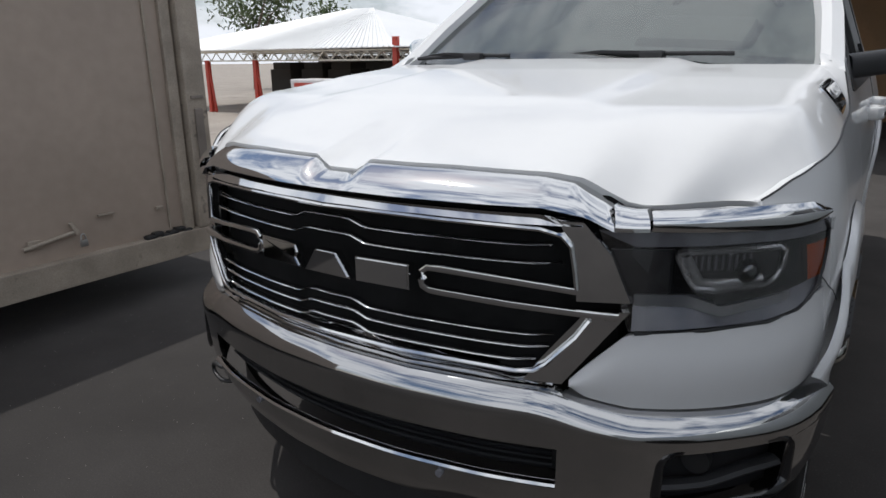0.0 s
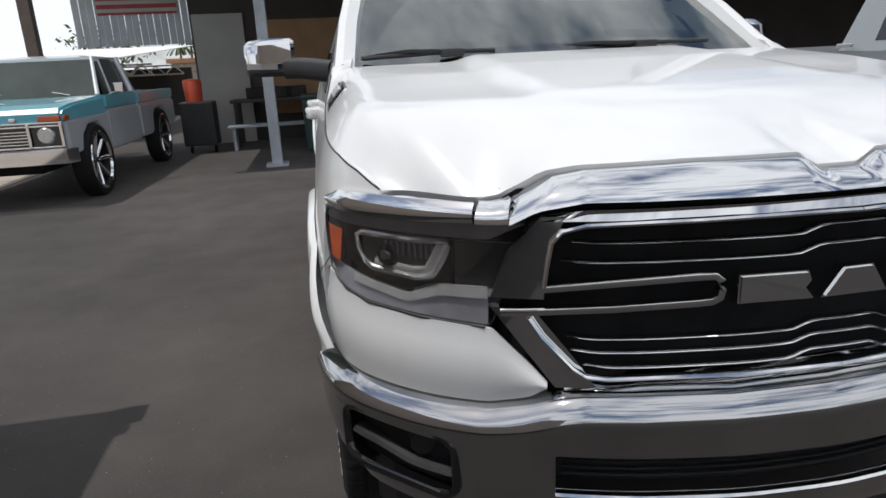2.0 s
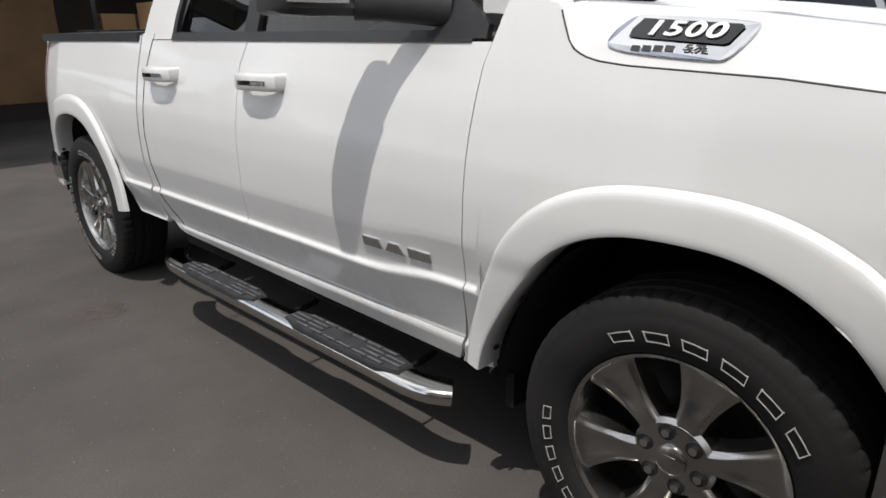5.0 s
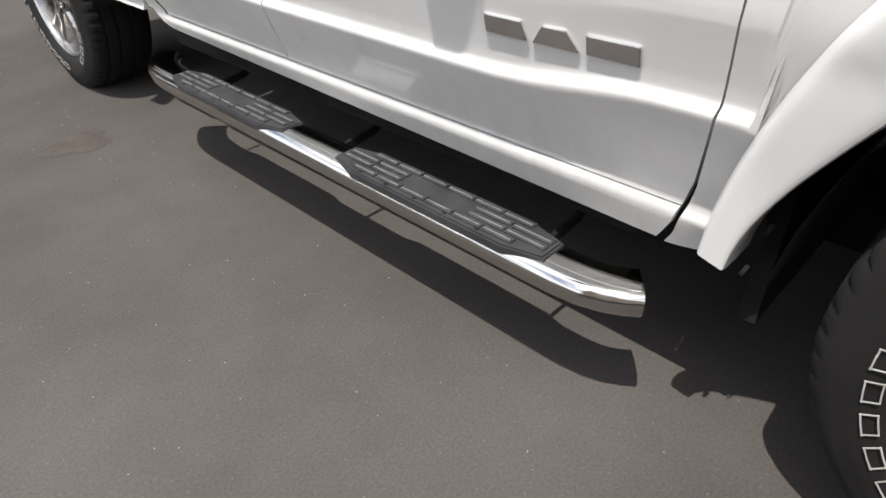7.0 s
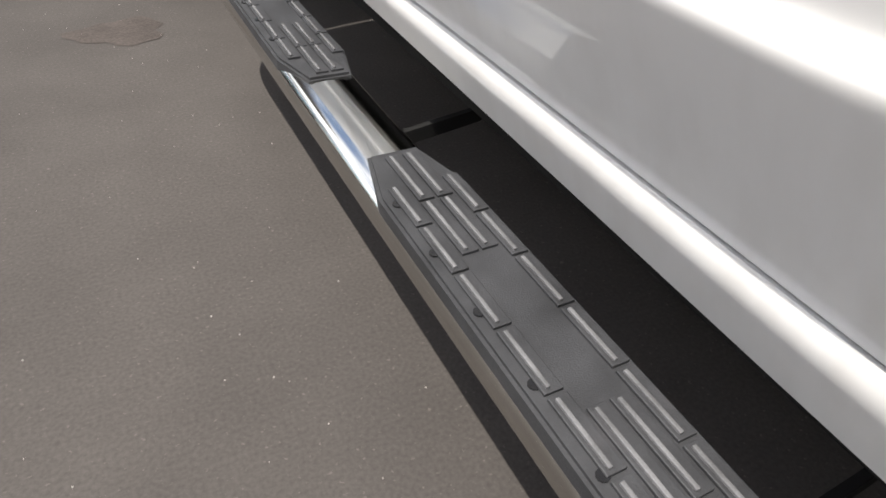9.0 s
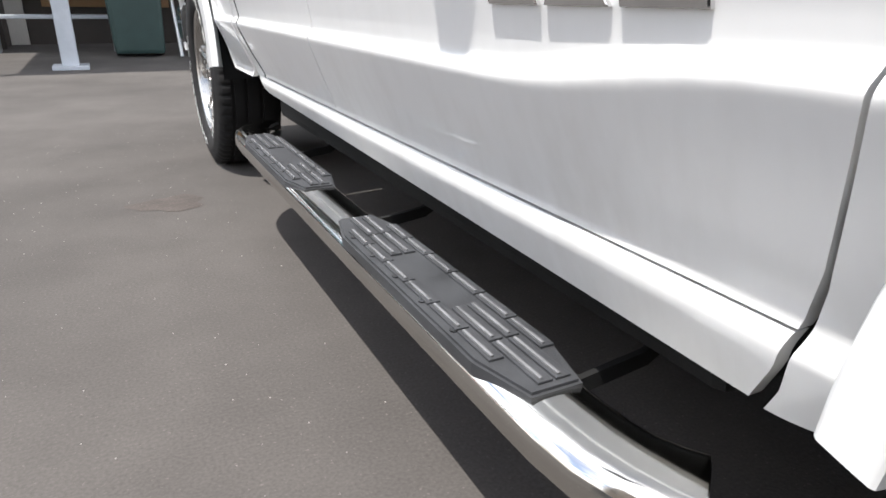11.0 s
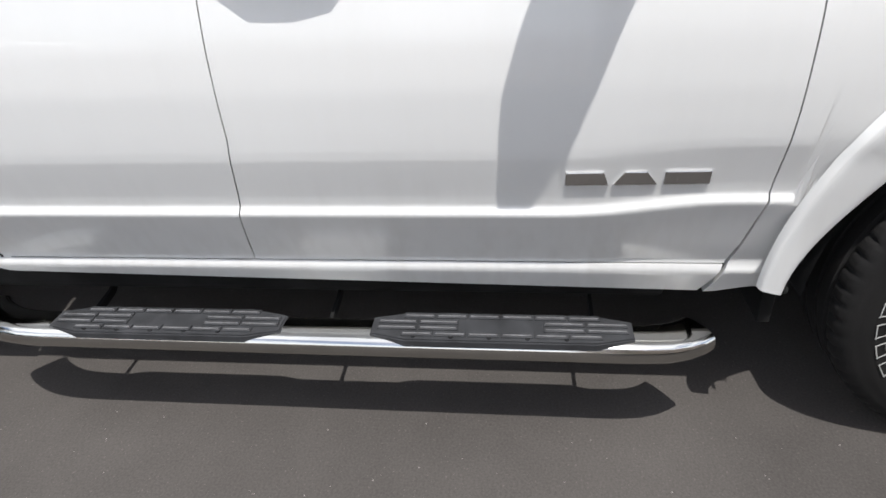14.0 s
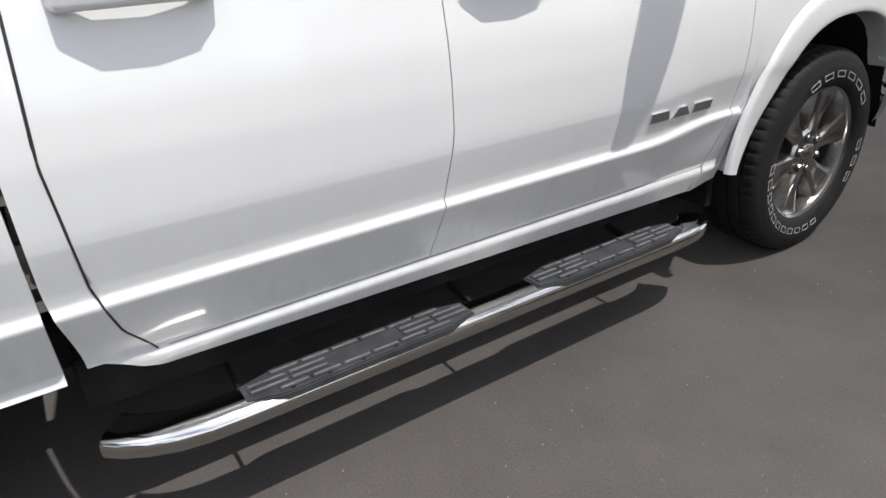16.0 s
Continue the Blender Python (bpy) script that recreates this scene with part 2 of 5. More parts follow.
def eased(knots, step, width):
    """A table of points softened along x, so that no knot shows in reflections."""
    xs = np.arange(knots[0][0], knots[-1][0] + step / 2, step)
    ys = np.interp(xs, [a for a, _ in knots], [b for _, b in knots])
    k = max(1, int(width / step))
    w = np.hanning(2 * k + 3)[1:-1]
    return xs, np.convolve(np.pad(ys, k, "reflect", reflect_type="odd"), w / w.sum(), "valid")


# the front outline, softened by the turn along it
_k = [(0, -1.0), (0.2, -0.986), (0.4, -0.946), (0.55, -0.897), (0.68, -0.836), (0.78, -0.767), (0.86, -0.685), (0.925, -0.61), (0.968, -0.515), (0.986, -0.42), (0.998, -0.3), (1.004, -0.1), (1.005, 0.2)]
_full = [(-a, b) for a, b in _k[:0:-1]] + _k
_arc = np.cumsum([0] + [math.hypot(b[0] - a[0], b[1] - a[1]) for a, b in zip(_full[:-1], _full[1:])])
_sx, _px = eased(list(zip(_arc, [a for a, _ in _full])), 0.01, 0.09)
_sy, _py = eased(list(zip(_arc, [b for _, b in _full])), 0.01, 0.09)
PLAN = [(float(a), float(b)) for a, b in zip(_px, _py) if a > 0]
PLAN = [(0.0, float(np.interp(_arc[-1] / 2, _sy, _py)))] + PLAN
PLAN_X, PLAN_Y = [a for a, _ in PLAN], [b for _, b in PLAN]


def plan(x, off=0.0, s=1):
    """The body's outline seen from above at half-width x; off: how far out from it; s: the side."""
    x = min(abs(x), 1.002)
    y = float(np.interp(x, PLAN_X, PLAN_Y))
    e = 0.012 if x < 0.98 else 0.003
    a, b = abs(x - e), min(x + e, 1.003)
    dy = (float(np.interp(b, PLAN_X, PLAN_Y)) - float(np.interp(a, PLAN_X, PLAN_Y))) / (b - (x - e))
    n = Vector((dy, -1.0)).normalized()
    return Vector((s * (x + n.x * off), y + n.y * off))


def patch(bm, x0, x1, z0, z1, off, nu=16, nv=4, s=1, skirt=0.02):
    """A piece of the front: half-widths x0(v) to x1(v), heights z0(x) to z1(x), off(v) out from the outline."""
    f0 = x0 if callable(x0) else (lambda v: x0)
    f1 = x1 if callable(x1) else (lambda v: x1)
    g0 = z0 if callable(z0) else (lambda x: z0)
    g1 = z1 if callable(z1) else (lambda x: z1)
    ho = off if callable(off) else (lambda v: off)

    def at(u, v):
        x = f0(v) + (f1(v) - f0(v)) * u
        p = plan(x, ho(v), s if x >= 0 else -s)
        return (p.x, p.y, g0(abs(x)) + (g1(abs(x)) - g0(abs(x))) * v)

    return sheet(bm, at, nu, nv, (lambda c: (0, 0.02, 0) if abs(c.x) < 0.8 else (-math.copysign(0.015, c.x), 0.01, 0)) if skirt else None)


_knots = [(0.38, 0.911), (0.43, 0.9305), (0.468, 0.9458), (0.478, 0.9495), (0.486, 0.9497), (0.492, 0.946), (0.5, 0.944), (0.51, 0.943), (0.56, 0.9625), (0.62, 0.9845), (0.66, 0.9992), (0.671, 1.0032), (0.676, 1.004), (0.681, 1.003), (0.687, 0.9975), (0.691, 0.994), (0.699, 0.9937), (0.72, 0.9968), (0.76, 1.0055), (0.812, 1.0168), (0.832, 1.0188), (0.87, 1.0202), (0.95, 1.021), (1.05, 1.014), (1.2, 0.986), (1.3, 0.958), (1.36, 0.94), (1.42, 0.922), (1.48, 0.9)]
_z, _tight = eased(_knots, 0.002, 0.005)
_, _soft = eased(_knots, 0.002, 0.06)
PROFILE = [(float(z), float(a + (b - a) * min(1, max(0, (z - 0.9) / 0.06)))) for z, a, b in zip(_z, _tight, _soft)]
PROF_Z, PROF_X = [a for a, _ in PROFILE], [b for _, b in PROFILE]


def side_x(y, z):
    shift = (0.032 * smooth(1.05, 0.7, y) - 0.018) * smooth(0.5, 0.66, z) * smooth(0.95, 0.75, z)
    fade = smooth(2.62, 3.0, y) * 0.4
    x = float(np.interp(z - shift, PROF_Z, PROF_X))
    if y < -0.2:
        x += float(np.interp(y, PLAN_Y, PLAN_X)) - float(np.interp(-0.2, PLAN_Y, PLAN_X))
    if y > 3.8:
        x -= 0.03 * (y - 3.8) / 0.3
    return x + 0.006 * fade


def side_panel(bm, s, y0, y1, z0, z1, nu, nv):
    """A panel of the body's side. y0, y1: edges by height fraction; z0, z1: edges by y."""
    def at(u, v):
        y = y0(v) + (y1(v) - y0(v)) * u
        z = z0(y) + (z1(y) - z0(y)) * v
        return (s * side_x(y, z), y, z)
    return sheet(bm, at, nu, nv, (-s * 0.018, 0, 0))


def table(*pairs):
    return lambda q: lerp_table(pairs, q)


def arch_z(y, cy, a, b, power=2.2):
    q = abs((y - cy) / a)
    return 0.405 + b * max(0.0, 1 - q**power) ** (1 / power)


HOODLINE = table((-0.67, 1.188), (-0.6, 1.225), (-0.5, 1.25), (-0.11, 1.288), (0.2, 1.303), (0.27, 1.311), (0.31, 1.321), (0.34, 1.337), (0.362, 1.362), (0.378, 1.395), (0.4, 1.435), (0.44, 1.447), (0.62, 1.462))
GAP_FRONT = ((0.40, 0.715), (0.46, 0.68), (0.56, 0.648), (0.70, 0.624), (0.9, 0.612), (1.13, 0.606), (1.30, 0.594), (1.46, 0.55))
GAP_MID = ((0.5, 1.808), (0.6, 1.797), (0.7, 1.784), (0.85, 1.768), (1.1, 1.772), (1.27, 1.774), (1.36, 1.74))
GAP_REAR = ((0.46, 2.44), (0.5, 2.505), (0.58, 2.56), (0.7, 2.594), (0.95, 2.612), (1.2, 2.595), (1.38, 2.55))


def by_height(gap, zlo, zhi, add=0.0):
    return lambda v: lerp_table(gap, zlo + (zhi - zlo) * v) + add


for s, side in ((-1, "right"), (1, "left")):
    bm = bmesh.new()
    side_panel(bm, s, lambda v: -0.455, lambda v: lerp_table(GAP_FRONT, 0.43 + 1.03 * v) - 0.0018,
               lambda y: 0.97 if y < -0.44 else (max(0.405, arch_z(y, 0, 0.57, 0.64)) if y < 0.565 else 0.43 - 0.025 * smooth(0.57, 0.7, y)), HOODLINE, 90, 240)
    side_panel(bm, s, lambda v: -0.664, lambda v: -0.455, lambda y: 1.136 + 0.05 * smooth(-0.64, -0.67, y), HOODLINE, 16, 10)
    part("fender", bm, WHITE, truck, smooth=True)
    bm = bmesh.new()
    side_panel(bm, s, by_height(GAP_FRONT, 0.5, 1.36, 0.0016), by_height(GAP_MID, 0.5, 1.36, -0.0016), lambda y: 0.502, lambda y: 1.352, 26, 260)
    front_door = part("front_door", bm, WHITE, truck, smooth=True)
    bm = bmesh.new()
    side_panel(bm, s, by_height(GAP_MID, 0.5, 1.36, 0.0016), by_height(GAP_REAR, 0.5, 1.36, -0.0016), lambda y: 0.502, lambda y: 1.356, 22, 260)
    rear_door = part("rear_door", bm, WHITE, truck, smooth=True)
    bm = bmesh.new()
    side_panel(bm, s, lambda v: lerp_table(GAP_FRONT, 0.41 + 0.085 * v) + 0.0018, lambda v: 2.5, lambda y: 0.41 + 0.025 * (y - 0.74), lambda y: 0.4985, 30, 8)
    part("sill", bm, WHITE, truck, smooth=True)
    bm = bmesh.new()
    side_panel(bm, s, by_height(GAP_REAR, 0.44, 1.38, 0.0016), lambda v: 2.672 - 0.03 * smooth(0.25, 0.0, v), lambda y: 0.455 + 0.05 * smooth(2.5, 2.62, y), lambda y: 1.385, 6, 260)
    part("cab_corner", bm, WHITE, truck, smooth=True)
    bm = bmesh.new()
    side_panel(bm, s, lambda v: 2.684, lambda v: 4.09 + 0.02 * v, lambda y: (0.485 if y < 2.99 else max(0.405, arch_z(y, 3.569, 0.57, 0.64))) if y < 4.14 else 0.6, lambda y: 1.378, 60, 240)
    part("bed_side", bm, WHITE, truck, smooth=True)
    # black line added along the rear door gap to draw its shade
    bm = bmesh.new()
    sweep(bm, [(s * (side_x(lerp_table(GAP_REAR, z), z) + 0.0004), lerp_table(GAP_REAR, z), z) for z in np.linspace(0.5, 1.36, 60)], oval(0.0026, 0.0026, 6))
    part("door_gap_line", bm, BLACK, truck)
    # arch flares
    for cy in (0.0, 3.569):
        bm = bmesh.new()
        a0, a1 = (0.53, math.pi - 0.05) if cy == 0 else (0.1, math.pi - 0.1)
        prof = [(0.0, -0.002), (0.05, 0.008), (0.1, 0.0145), (0.17, 0.0175), (0.5, 0.019), (0.9, 0.02), (0.965, 0.018), (1.0, 0.009), (0.995, -0.075)]

        def flare_at(u, v, cy=cy, s=s):
            t = a0 + (a1 - a0) * u
            c, q = math.cos(t), math.sin(t)
            k = v * (len(prof) - 1)
            i = min(int(k), len(prof) - 2)
            w = prof[i][0] + (prof[i + 1][0] - prof[i][0]) * (k - i)
            h = prof[i][1] + (prof[i + 1][1] - prof[i][1]) * (k - i)
            e = 0.88 if c > 0 or cy > 1 else 0.76
            yy = -math.copysign(abs(c) ** e, c)
            zz = abs(q) ** e
            ao, bo, ai, bi = 0.578, 0.664, 0.466, 0.555
            y = cy + yy * (ao + (ai - ao) * w)
            z = 0.405 + zz * (bo + (bi - bo) * w)
            if cy == 0 and y < -0.3:
                base = side_x(y, max(z, 0.76)) + 0.026 * smooth(-0.28, -0.46, y)
            else:
                base = max(side_x(y, max(z, 0.8)) - 0.012 * smooth(0.85, 0.6, z), 0.985) + 0.005
            if cy == 0 and y > 0:
                foot = smooth(0.82, 0.45, z)
                y += (0.03 + 0.06 * w) * foot
                base -= 0.008 * foot
            return (s * (base + h), y, z)

        sheet(bm, flare_at, 64, 24)
        fl = part("wheel_arch_flare", bm, WHITE, truck, smooth=True)
        # liner inside the arch
        bm = bmesh.new()
        sheet(bm, lambda u, v, cy=cy, s=s: (s * (0.985 - 0.45 * v), cy - 0.5 * math.cos(0.05 + 3.04 * u), 0.405 + 0.575 * math.sin(0.05 + 3.04 * u)), 28, 4)
        part("wheel_arch_liner", bm, DARK, truck, smooth=True)
        for t in (2.62, 2.95, 3.08):
            bm = bmesh.new()
            yy, zz = cy + 0.468 * -math.copysign(abs(math.cos(t)) ** 0.88, math.cos(t)), 0.405 + 0.567 * math.sin(t) ** 0.88
            foot = smooth(0.82, 0.45, zz) if cy == 0 else 0.0
            yy, xx = yy + 0.072 * foot, 0.985 - 0.006 * foot
            rod(bm, (s * xx, yy, zz), (s * xx, yy - 0.006, zz - 0.002), 0.01, n=10)
            part("flare_bolt", bm, DARK, fl)

# front corner pieces below the lamps
for s in (-1, 1):
    bm = bmesh.new()
    patch(bm, 0.566, 0.988, table((0.56, 0.798), (0.6, 0.772), (0.68, 0.752), (0.85, 0.742), (1.0, 0.742)), table((0.56, 0.803), (0.6, 0.85), (0.665, 0.918), (0.69, 0.921), (0.9, 0.93), (0.95, 0.945), (0.968, 0.965), (1.0, 0.97)),
          lambda v: 0.006 + 0.012 * math.sin(math.pi * min(1, v * 1.1)), 40, 8, s)
    part("fascia_corner", bm, WHITE, truck, smooth=True)

for s in (-1, 1):
    bm = bmesh.new()
    sweep(bm, [(s * (side_x(y, z) + (0.003 if z > 0.97 else 0.008)), y, z) for y, z in [(-0.4 - 0.014 * k, 0.925 + 0.0103 * k) for k in range(10)]], oval(0.0014, 0.0014, 6))
    part("fascia_seam", bm, BLACK, truck)

# hood
HF = table((0, 1.226), (0.048, 1.226), (0.085, 1.252), (0.3, 1.252), (0.5, 1.246), (0.56, 1.236), (0.6, 1.212), (0.64, 1.19), (0.67, 1.185), (0.9, 1.191))


HOOD_D, HOOD_F = eased([(0, 0), (0.03, 0.4), (0.06, 0.74), (0.085, 0.9), (0.13, 0.965), (0.3, 1.0), (1.1, 1.0)], 0.002, 0.016)


def hood_at(u, v):
    t = 2 * u - 1
    t = math.copysign(1 - (1 - abs(t)) ** 1.5, t)
    x0 = abs(t)
    edge_v = HOODLINE
    yf_edge, yr_edge = -0.668, 0.395
    ye = yf_edge + (yr_edge - yf_edge) * v
    xe = side_x(ye, edge_v(ye)) - 0.003
    x = xe * x0
    yf = plan(x).y + 0.05 * (1 - smooth(0.6, 0.878, x))
    yr = 0.36 + 0.04 * (1 - x0**2) + 0.035 * smooth(0.75, 1.0, x0)
    y = yf + (yr - yf) * v
    y += (ye - y) * smooth(0.8, 1.0, x0)
    ze = edge_v(yf_edge + (yr_edge - yf_edge) * v)
    zc = lerp_table(((-0.95, 1.262), (-0.8, 1.31), (-0.5, 1.368), (0.0, 1.435), (0.35, 1.468)), y)
    d = xe - x
    zb = ze + (zc - 0.022 * smooth(0.38, 0.5, x) * smooth(-0.75, -0.2, y) - ze) * float(np.interp(d, HOOD_D, HOOD_F))
    w = 1 - (1 - min(1.0, v / 0.3)) ** 2.4
    z = HF(x) + (zb - HF(x)) * w
    return (math.copysign(x, t), y, z)


bm = bmesh.new()
sheet(bm, hood_at, 120, 60, lambda c: (0, 0.012, -0.02))
part("hood", bm, WHITE, truck, smooth=True)
bm = bmesh.new()
sheet(bm, lambda u, v: (lambda p: (p.x * 0.99, p.y + 0.03, p.z - 0.035))(Vector(hood_at(u, v))), 30, 8)
part("hood_underside", bm, DARK, truck)
for s in (-1, 1):
    bm = bmesh.new()
    ys = np.linspace(-0.664, 0.392, 60)
    sweep(bm, [(s * (side_x(y, HOODLINE(y)) - 0.0012), y, HOODLINE(y) + 0.001) for y in ys], oval(0.0024, 0.0024, 6))
    part("hood_seam", bm, BLACK, truck)

# chrome bar over the grille and strips over the lamps
bm = bmesh.new()
patch(bm, -0.63, 0.63, table((0, 1.188), (0.5, 1.186), (0.58, 1.17), (0.63, 1.142)), lambda x: HF(x) - 0.008, lambda v: 0.022 + 0.012 * math.sin(v * 3.14) - 0.06 * v, 90, 8)
part("grille_top_bar", bm, CHROME, truck, smooth=True)
for s in (-1, 1):
    bm = bmesh.new()
    patch(bm, 0.632, 0.69, 1.141, lambda x: HF(x) - 0.006, lambda v: 0.016 + 0.012 * math.sin(v * 3.14) - 0.035 * v, 8, 6, s)
    part("grille_top_end", bm, CHROME, truck, smooth=True)
    bm = bmesh.new()
    patch(bm, 0.694, 0.968, table((0.69, 1.142), (0.9, 1.135), (0.95, 1.138), (0.97, 1.15)), table((0.69, 1.18), (0.9, 1.184), (0.95, 1.18), (0.97, 1.162)), lambda v: 0.012 + 0.01 * math.sin(v * 3.14) - 0.012 * v, 26, 5, s)
    part("lamp_brow", bm, CHROME, truck, smooth=True)

# grille
bm = bmesh.new()
patch(bm, -0.66, 0.66, 0.79, 1.2, -0.05, 30, 4)
part("grille_backing", bm, DARK, truck, smooth=True)
bm = bmesh.new()
patch(bm, -0.575, 0.575, 1.15, table((0, 1.172), (0.5, 1.168), (0.575, 1.158)), lambda v: 0.018 - 0.014 * v, 60, 3)
patch(bm, -0.535, 0.535, table((0, 0.802), (0.54, 0.80)), table((0, 0.838), (0.4, 0.832), (0.535, 0.822)), lambda v: 0.02 - 0.055 * v, 60, 5)
for s in (-1, 1):
    patch(bm, table((0, 0.572), (0.5, 0.568), (1, 0.535)), table((0, 0.668), (0.6, 0.63), (1, 0.578)), 0.992, 1.158, lambda v: 0.014, 8, 10, s)
    patch(bm, table((0, 0.475), (0.35, 0.512), (1, 0.592)), table((0, 0.552), (1, 0.668)), 0.802, 0.972, lambda v: 0.014, 8, 10, s)
part("grille_surround", bm, CHROME, truck, smooth=True)


def on_front(x, z, off):
    p = plan(x, off, 1 if x >= 0 else -1)
    return Vector((p.x, p.y, z))


def bump_up(x):
    return 0.016 * smooth(0.115, 0.06, abs(x))


for z, half in ((1.108, 0.522), (1.07, 0.542), (0.915, 0.53), (0.886, 0.522), (0.854, 0.497)):
    bm = bmesh.new()
    xs = np.linspace(-half, half, 61)
    sweep(bm, [on_front(x, z + bump_up(x) - 0.008 * smooth(0.1, 0.5, abs(x)) * (0.2 if z > 1 else 0.5), 0.008 - 0.014 * smooth(half - 0.05, half, abs(x))) for x in xs], oval(0.012, 0.0042, 8))
    part("grille_bar", bm, CHROME, truck, smooth=True)
for s in (-1, 1):
    bm = bmesh.new()
    path = [on_front(s * x, z, 0.016) for x, z in ((0.648, 0.964), (0.6, 0.967), (0.45, 0.977), (0.3, 0.985), (0.272, 0.987), (0.257, 0.995), (0.254, 1.01), (0.256, 1.028), (0.268, 1.038), (0.3, 1.038), (0.42, 1.031), (0.572, 1.016))]
    sweep(bm, path, oval(0.011, 0.0095, 10, 0.7))
    part("grille_loop", bm, CHROME, truck, smooth=True)
    # inner beads of the two openings
    bm = bmesh.new()
    up = [on_front(s * x, z, 0.02) for x, z in ((0.0, 1.149), (0.3, 1.148), (0.5, 1.143), (0.54, 1.132), (0.558, 1.11), (0.566, 1.06), (0.571, 1.02))]
    sweep(bm, up, oval(0.009, 0.006, 8))
    lo = [on_front(s * x, z, 0.02) for x, z in ((0.598, 0.955), (0.575, 0.915), (0.52, 0.85), (0.497, 0.833), (0.46, 0.828), (0.2, 0.832), (0.0, 0.834))]
    sweep(bm, lo, oval(0.009, 0.006, 8))
    part("grille_bead", bm, CHROME, truck, smooth=True)

# three raised chrome shapes in the grille
for pts in (((-0.232, 0.983), (-0.082, 0.983), (-0.1, 1.006), (-0.09, 1.02), (-0.098, 1.041), (-0.232, 1.041)),
            ((-0.068, 0.983), (0.076, 0.983), (0.036, 1.042), (-0.028, 1.042)),
            ((0.092, 0.983), (0.232, 0.983), (0.232, 1.042), (0.092, 1.042))):
    bm = bmesh.new()
    prism(bm, [on_front(x, z, 0.01) for x, z in pts], (0, -0.024, 0), 0.004)
    part("grille_emblem", bm, CHROME, truck, "plain raised chrome shape in the grille")

# bumper
def bump_off(z):
    return lerp_table(((0.44, 0.0), (0.5, 0.03), (0.56, 0.042), (0.6, 0.046), (0.7, 0.052), (0.745, 0.056), (0.765, 0.05), (0.785, 0.036), (0.8, 0.012), (0.81, -0.02)), z)


BT = table((0, 0.806), (0.5, 0.8), (0.55, 0.79), (0.6, 0.772), (0.68, 0.752), (0.85, 0.74), (1.005, 0.738))
bm = bmesh.new()


def bumper_zone(x0, x1, z0, z1, nu, nv, s):
    g1 = z1 if callable(z1) else (lambda x: z1)

    def at(u, v):
        x = x0 + (x1 - x0) * u
        z = z0 + (g1(x) - z0) * v
        drop = 0.806 - BT(x)
        o = bump_off(z + drop * smooth(0.6, 0.74, z))
        p = plan(x, o, s)
        return (p.x, p.y, z)
    sheet(bm, at, nu, nv)


for s in (-1, 1):
    bumper_zone(0, 0.989, 0.665, BT, 60, 12, s)
    for x0, x1 in ((0.55, 0.735), (0.93, 0.989)):
        bumper_zone(x0, x1, 0.585, 0.665, 10, 4, s)
    for x0, x1 in ((0, 0.735), (0.93, 0.989)):
        bumper_zone(x0, x1, 0.53, 0.585, 24, 4, s)
    bumper_zone(0, 0.989, 0.445, 0.53, 50, 6, s)
bmesh.ops.remove_doubles(bm, verts=bm.verts, dist=0.0008)
bumper = part("front_bumper", bm, BUMPERCHROME, truck, smooth=True)
bm = bmesh.new()
patch(bm, -0.56, 0.56, 0.575, 0.675, -0.01, 40, 3)
part("bumper_intake", bm, BLACK, bumper)
for k in range(5):
    z = 0.595 + 0.016 * k
    part("intake_slat", sweep(bmesh.new(), [on_front(x, z, 0.0) for x in np.linspace(-0.54, 0.54, 31)], oval(0.008, 0.003, 6)), BLACK, bumper)
bm = bmesh.new()
sweep(bm, [on_front(x, 0.578, 0.05) for x in np.linspace(-0.55, 0.55, 41)], oval(0.012, 0.008, 8))
part("intake_lip", bm, CHROME, bumper, smooth=True)
for s in (-1, 1):
    bm = bmesh.new()
    patch(bm, 0.725, 0.94, 0.52, 0.675, -0.005, 16, 3, s)
    sweep(bm, [on_front(s * x, 0.575 + 0.02 * smooth(0.8, 0.9, x), 0.025) for x in np.linspace(0.735, 0.93, 12)], oval(0.02, 0.012, 8))
    part("fog_lamp_pocket", bm, BLACK, bumper)
    bm = bmesh.new()
    rr = 0.035
    ring = [(cx + rr * math.cos(a), cz + rr * math.sin(a)) for cx, cz, a0 in ((0.902, 0.637, 0), (0.765, 0.637, 90), (0.765, 0.558, 180), (0.902, 0.558, 270)) for a in [math.radians(a0 + 18 * i) for i in range(6)]]
    sweep(bm, [on_front(s * x, z, 0.047) for x, z in ring + ring[:1]], oval(0.011, 0.006, 8), cap=False, up=(0, -1, 0.01))
    part("fog_lamp_bezel", bm, GLOSSBLACK, bumper, smooth=True)
    bm = bmesh.new()
    p = on_front(s * 0.80, 0.625, 0.02)
    rod(bm, p + Vector((0, 0.03, 0)), p, 0.03, n=20)
    part("fog_lamp", bm, RIMDARK, bumper, smooth=True)
    for x, z in ((0.3, 0.545), (0.87, 0.69)):
        p = on_front(s * x, z, 0.045)
        part("parking_sensor", rod(bmesh.new(), p + Vector((0, 0.02, 0)), p + Vector((0, -0.004, 0)), 0.009, n=12), LENSGREY, bumper)
    bm = bmesh.new()
    p = on_front(s * 0.62, 0.485, 0.035)
    lo = oval(0.06, 0.025, 20, 0.8)
    sweep(bm, [p + Vector((a * s, 0.25 * abs(a), b)) for a, b in lo] + [p + Vector((lo[0][0] * s, 0.25 * abs(lo[0][0]), lo[0][1]))], oval(0.007, 0.007, 8), cap=False, up=(0, 1, 0))
    part("tow_hook_trim", bm, BLACK, bumper, smooth=True)
bm = bmesh.new()
patch(bm, -0.97, 0.97, 0.3, 0.46, -0.06, 40, 3)
